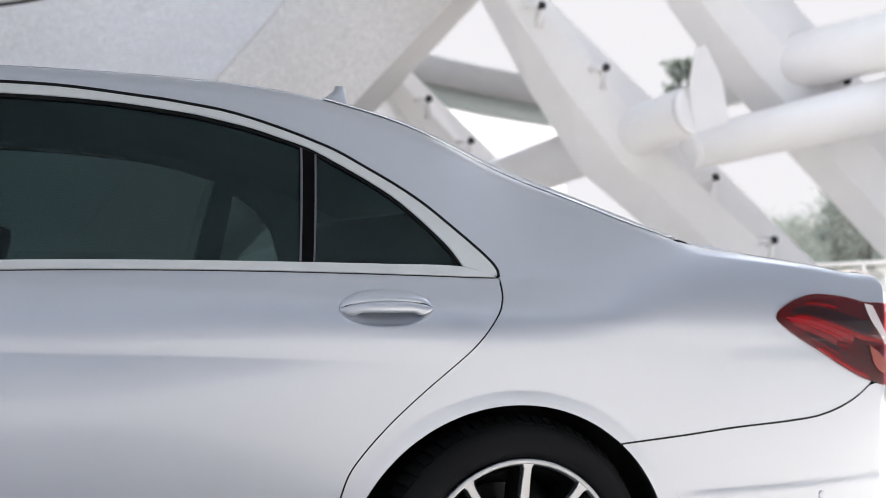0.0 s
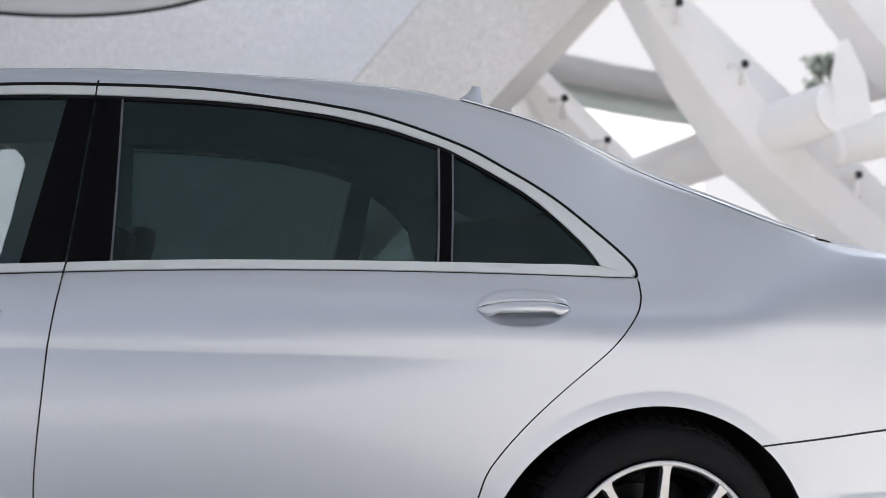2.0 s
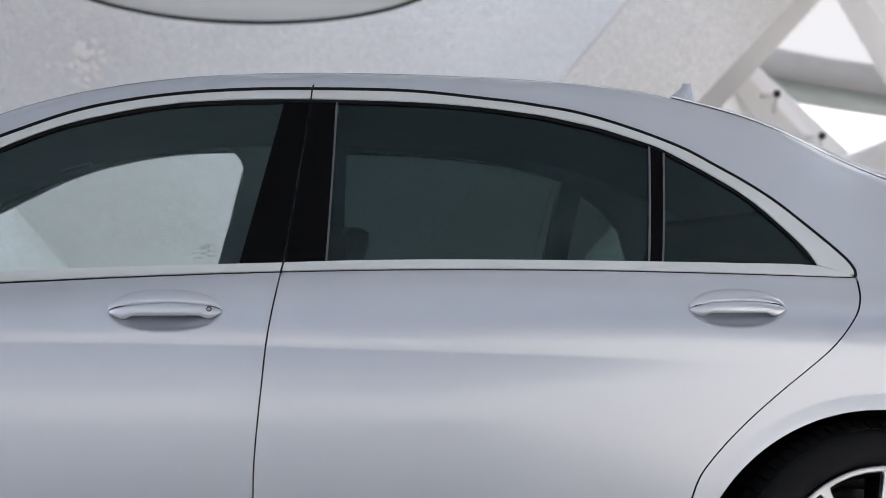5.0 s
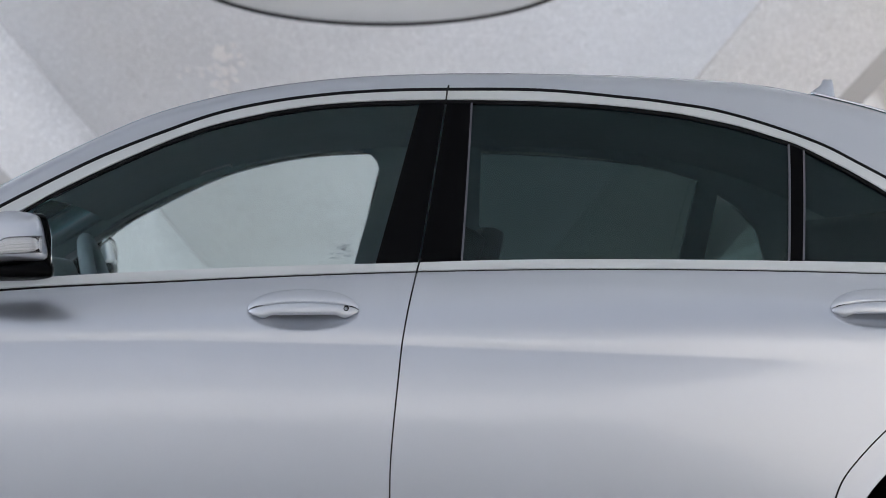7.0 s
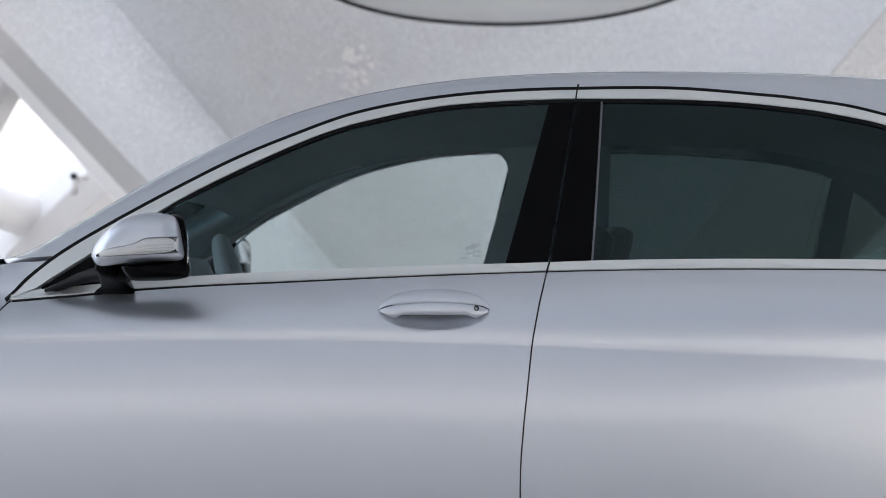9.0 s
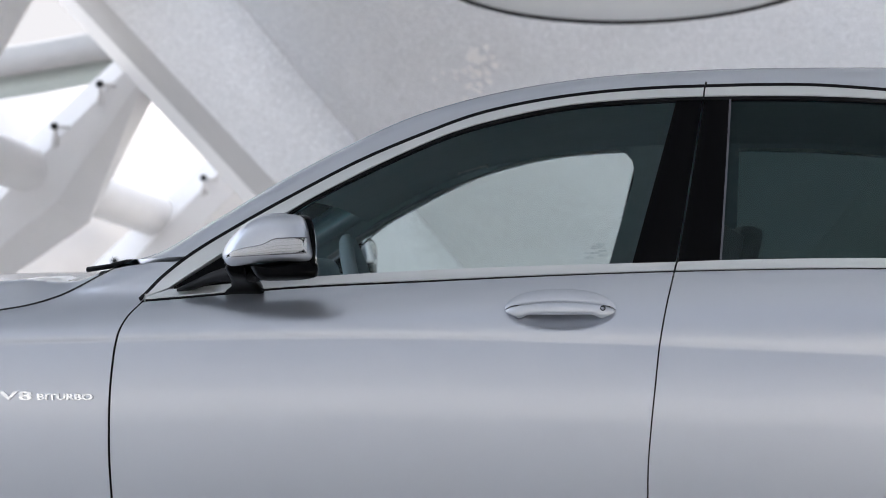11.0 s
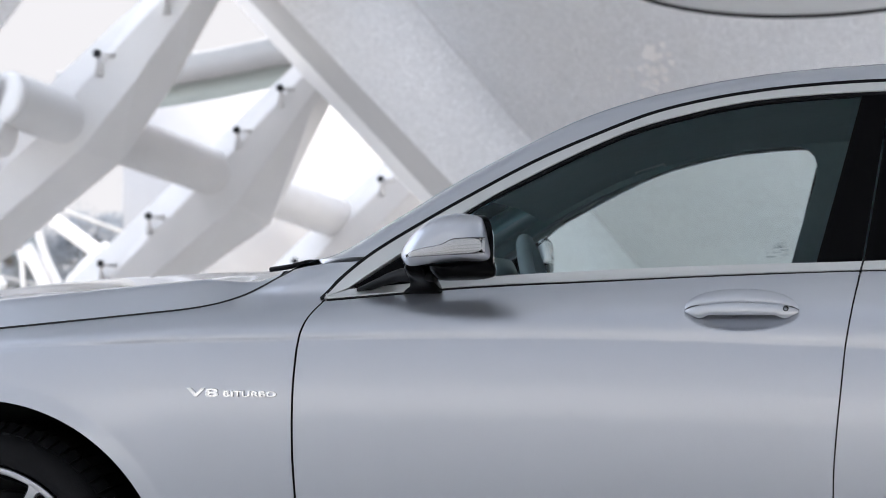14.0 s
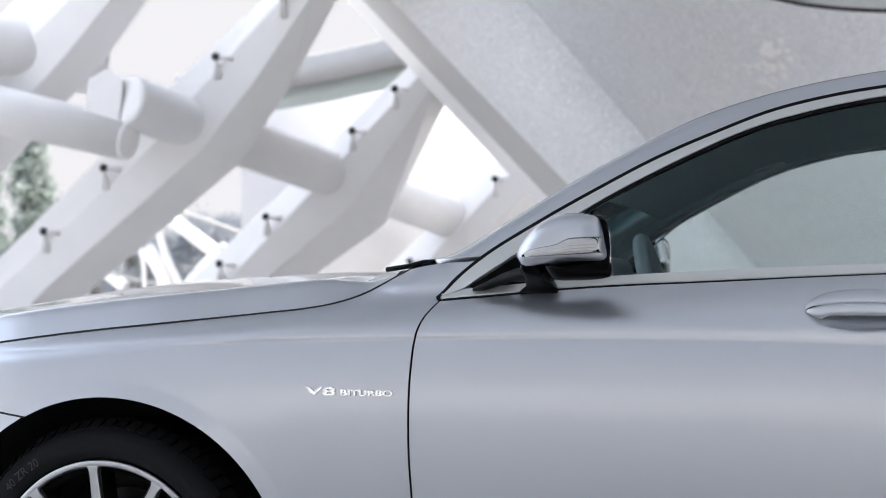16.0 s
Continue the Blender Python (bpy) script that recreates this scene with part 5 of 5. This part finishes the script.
box(bm, Matrix.Translation((24.0, -1.0, 8.5)), 0.4, 29.0, 17.0, 0.02)
tagged(part("added_wall_east", bm, shade_wall), "unseen blue-grey side wall added to darken the tail's reflections", "wall", kind="structure")
# unseen canopy over the car, added to keep it out of the sun
bm = bmesh.new()
box(bm, Matrix.Translation((0.2, 4.2, 5.8)), 12.8, 14.4, 0.5, 0.1)
# middle slab added to darken the pier's hollow
box(bm, Matrix.Translation((0.0, 12.5, 5.8)), 5.8, 2.2, 0.5, 0.1)
tagged(part("ceiling", bm, soffit), "unseen grey-blue canopy added to shade the car and pier", "ceiling", kind="structure")


# ---- beyond the lattice ----
dapple_white = plain("sun_dapple_white", (0.92, 0.88, 0.85), 0.2, vary=0.03)
bark = plain("grey_bark", (0.12, 0.10, 0.08), 0.9, vary=0.2, bump=0.4)


def leaf_material(name, colour):
    m, tree, b = material(name)
    geo, ramp, mul = (tree.nodes.new("ShaderNode" + k) for k in ("NewGeometry", "MapRange", "VectorMath"))
    ramp.inputs[3].default_value, ramp.inputs[4].default_value = 0.6, 1.4
    tree.links.new(geo.outputs["Random Per Island"], ramp.inputs[0])
    mul.operation = "SCALE"
    mul.inputs[0].default_value = colour
    tree.links.new(ramp.outputs[0], mul.inputs["Scale"]), tree.links.new(mul.outputs[0], b.inputs["Base Color"])
    b.inputs["Roughness"].default_value = 0.6
    glow, mix = tree.nodes.new("ShaderNodeBsdfTranslucent"), tree.nodes.new("ShaderNodeMixShader")
    mix.inputs[0].default_value = 0.45
    tree.links.new(mul.outputs[0], glow.inputs[0])
    tree.links.new(b.outputs[0], mix.inputs[1]), tree.links.new(glow.outputs[0], mix.inputs[2])
    tree.links.new(mix.outputs[0], tree.nodes["Material Output"].inputs[0])
    return m


# distance haze is painted into these leaf colours, paler and greyer than foliage
hazed_green = leaf_material("hazed_grey_green_leaves", (0.25, 0.27, 0.235))
hazed_conifer = leaf_material("hazed_conifer_leaves", (0.29, 0.33, 0.30))
leaf_haze = leaf_material("hazed_blue_grey_leaves", (0.27, 0.29, 0.32))
haze, haze_tree, _ = material("bright_haze")
haze_tree.nodes.remove(_)
veil = haze_tree.nodes.new("ShaderNodeEmission")
veil.inputs[0].default_value, veil.inputs[1].default_value = (0.965, 0.95, 0.985, 1), 0.51
haze_tree.links.new(veil.outputs[0], haze_tree.nodes["Material Output"].inputs[0])


def leafy_tree(place, height, spread, mat, label, pointed=False, leaves=9000, seed=1):
    rnd = random.Random(seed)
    tree_ob = tagged(new("tree"), label, "tree", "trees beyond the lattice")
    tree_ob.location = place
    bm = bmesh.new()
    rings = []
    for i in range(9):
        u = i / 8
        r = 0.028 * height * (1 - 0.85 * u)
        rings.append([bm.verts.new((r * math.cos(a) + 0.12 * math.sin(u * 5 + seed), r * math.sin(a), u * height * 0.85)) for a in (2 * math.pi * k / 8 for k in range(8))])
    for a, b in zip(rings, rings[1:]):
        for k in range(8):
            bm.faces.new((a[k], a[(k + 1) % 8], b[(k + 1) % 8], b[k]))
    clumps = []
    for i in range(70):
        u = 0.25 + 0.72 * rnd.random()
        wide = spread * ((1.05 - u) if pointed else math.sqrt(max(0.05, 1 - ((u - 0.6) / 0.45) ** 2)))
        a = rnd.random() * 2 * math.pi
        c = Vector((wide * rnd.uniform(0.3, 1) * math.cos(a), wide * rnd.uniform(0.3, 1) * math.sin(a), height * u))
        clumps.append((c, spread * rnd.uniform(0.16, 0.34)))
        s = Vector((0, 0, c.z * 0.75))
        d = (c - s).normalized()
        n1 = d.orthogonal().normalized()
        n2 = d.cross(n1)
        ring = []
        for p, r in ((s, 0.008 * height), (c, 0.002 * height)):
            ring.append([bm.verts.new(p + (n1 * math.cos(t) + n2 * math.sin(t)) * r) for t in (0, 2.09, 4.19)])
        for k in range(3):
            bm.faces.new((ring[0][k], ring[0][(k + 1) % 3], ring[1][(k + 1) % 3], ring[1][k]))
    part("trunk", bm, bark, tree_ob)
    verts, faces = [], []
    for i in range(leaves):
        c, r = clumps[rnd.randrange(len(clumps))]
        p = c + Vector((rnd.gauss(0, 0.5), rnd.gauss(0, 0.5), rnd.gauss(0, 0.4))) * r
        n1 = Vector((rnd.gauss(0, 1), rnd.gauss(0, 1), rnd.gauss(0, 1))).normalized()
        n2 = n1.orthogonal().normalized()
        n3 = n1.cross(n2)
        size = height * rnd.uniform(0.011, 0.024)
        k = len(verts)
        verts += [p - n2 * size, p - n3 * size * 0.45, p + n2 * size, p + n3 * size * 0.45]
        faces.append((k, k + 1, k + 2, k + 3))
    me = bpy.data.meshes.new("crown")
    me.from_pydata([tuple(v) for v in verts], [], faces)
    me.materials.append(mat)
    crown = new("crown", me)
    crown.parent = tree_ob


def on_ground(u, d):
    p = at(u, 1.02, d)
    return Vector((p.x, p.y, 0.0))


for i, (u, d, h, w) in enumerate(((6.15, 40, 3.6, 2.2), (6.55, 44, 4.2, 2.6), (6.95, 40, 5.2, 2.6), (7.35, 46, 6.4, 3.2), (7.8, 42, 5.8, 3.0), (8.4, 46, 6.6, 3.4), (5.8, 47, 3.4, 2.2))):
    leafy_tree(on_ground(u, d), h, w, hazed_green, "tree beyond the white lattice, leaves paled grey-green for haze", seed=10 + i)
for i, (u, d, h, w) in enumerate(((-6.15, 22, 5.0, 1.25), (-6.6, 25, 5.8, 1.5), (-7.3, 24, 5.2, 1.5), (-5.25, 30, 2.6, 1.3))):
    leafy_tree(on_ground(u, d), h, w, hazed_conifer, "conifer beyond the white lattice, leaves paled for haze", pointed=True, seed=30 + i)
leafy_tree(on_ground(5.40, 26), 7.9, 0.75, hazed_green, "slim green tree seen between the tubes", seed=50)
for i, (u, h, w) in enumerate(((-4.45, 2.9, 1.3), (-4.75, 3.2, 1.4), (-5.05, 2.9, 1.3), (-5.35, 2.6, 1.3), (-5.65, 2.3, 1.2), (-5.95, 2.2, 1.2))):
    leafy_tree(on_ground(u, 28 + 1.5 * (i % 3)), h, w, leaf_haze, "low tree behind the far framework, leaves blue-grey for haze", leaves=7000, seed=60 + i)
# the farther framework: bowed white tubes of several widths, with a thin edge above
frame_thing = tagged(new("far_framework"), "farther framework of bowed white tubes", "framework")
for r, ends in ((0.115, ((5.08, 1.50), (4.84, 1.335), (4.55, 1.14))), (0.125, ((5.36, 1.35), (5.17, 1.19), (5.02, 0.90))), (0.06, ((5.13, 1.48), (5.09, 1.25), (4.93, 0.95))),
                (0.10, ((5.66, 1.10), (5.50, 1.06), (5.28, 0.87))), (0.025, ((5.58, 1.11), (5.30, 1.04), (5.02, 0.99))), (0.03, ((5.00, 1.53), (4.76, 1.45), (4.50, 1.36))),
                (0.035, ((5.30, 1.33), (5.24, 1.02), (5.27, 0.56))), (0.07, ((4.62, 1.27), (4.84, 1.08), (4.95, 0.90))), (0.03, ((5.45, 1.20), (5.43, 1.10), (5.46, 0.90)))):
    p0, p1, p2 = (at(-u, z, 9.0 + 0.1 * k) for k, (u, z) in enumerate(ends))
    rings = []
    for k in range(13):
        f = k / 12
        c = p0 * ((1 - f) * (1 - 2 * f)) + p1 * (4 * f * (1 - f)) + p2 * (f * (2 * f - 1))
        way = (p0 * (4 * f - 3) + p1 * (4 - 8 * f) + p2 * (4 * f - 1)).normalized()
        n1 = way.orthogonal().normalized()
        n2 = way.cross(n1)
        rings.append([c + (n1 * math.cos(a) + n2 * math.sin(a)) * r for a in (2 * math.pi * j / 16 for j in range(16))])
    sweep("tube", rings, steel_white if r > 0.03 else shade_toned, frame_thing)
# bright haze of the overcast sky, far off
bm = bmesh.new()
arc = [radians(30 + 5 * k) for k in range(25)]
low = [bm.verts.new((160 * math.cos(a), 160 * math.sin(a), -1.0)) for a in arc]
high = [bm.verts.new((160 * math.cos(a), 160 * math.sin(a), 80.0)) for a in arc]
for k in range(24):
    bm.faces.new((low[k], low[k + 1], high[k + 1], high[k]))
tagged(part("backdrop", bm, haze), "pale haze of the bright overcast sky", "sky", kind="structure")
# a sun dapple on the pier, painted as a few raised pale chips
rnd = random.Random(7)
chips = tagged(new("sun_dapple_patch"), "patch of sun dapple painted as warm-white chips", "tile patch", kind="structure")
for i in range(44):
    u, z = -0.93 + rnd.gauss(0, 0.065) - 0.03 * (i % 3), 2.36 + rnd.gauss(0, 0.10)
    r = rnd.uniform(0.014, 0.038)
    d = lean(z) + 1.9 * (1 - abs(u / ridge(z)) ** 2.2) * min(1, ridge(z) / 2) - 0.012
    n = rnd.randrange(5, 8)
    a0 = rnd.random() * 6
    bm = bmesh.new()
    bm.faces.new([bm.verts.new(at(u + r * rnd.uniform(0.7, 1.1) * math.cos(a0 + 2 * math.pi * k / n), z + r * rnd.uniform(0.6, 1.0) * math.sin(a0 + 2 * math.pi * k / n), d)) for k in range(n)])
    r2 = bmesh.ops.extrude_face_region(bm, geom=bm.faces[:])
    for v in r2["geom"]:
        if isinstance(v, bmesh.types.BMVert):
            v.co.y += 0.03
    bmesh.ops.recalc_face_normals(bm, faces=bm.faces)
    part("dapple_chip", bm, dapple_white, chips, smooth_faces=False)
# balustrade far to the rear of the car
rail = tagged(new("balustrade"), "glass balustrade with a thin pale handrail", "balustrade")
p, q = at(6.35, 1.135, 6), at(8.6, 1.22, 6)
m = Vector((0, 0, 1)).rotation_difference((q - p).normalized()).to_matrix().to_4x4()
bm = bmesh.new()
bmesh.ops.create_cone(bm, cap_ends=True, segments=12, radius1=0.03, radius2=0.03, depth=(q - p).length, matrix=Matrix.Translation((p + q) / 2) @ m)
part("handrail", bm, steel_white, rail)
for i in range(5):
    f = p.lerp(q, i / 4)
    bm = bmesh.new()
    bmesh.ops.create_cone(bm, cap_ends=True, segments=10, radius1=0.025, radius2=0.025, depth=f.z, matrix=Matrix.Translation((f.x, f.y, f.z / 2)))
    part("post", bm, steel_white, rail)
    if i < 4:
        g = p.lerp(q, (i + 1) / 4)
        bm = bmesh.new()
        vs = [bm.verts.new(v) for v in ((f.x, f.y, 0.1), (g.x, g.y, 0.1), (g.x, g.y, g.z - 0.08), (f.x, f.y, f.z - 0.08))]
        r = bmesh.ops.extrude_face_region(bm, geom=[bm.faces.new(vs)])
        for v in r["geom"]:
            if isinstance(v, bmesh.types.BMVert):
                v.co.y += 0.012
        part("pane", bm, clear_lens, rail)
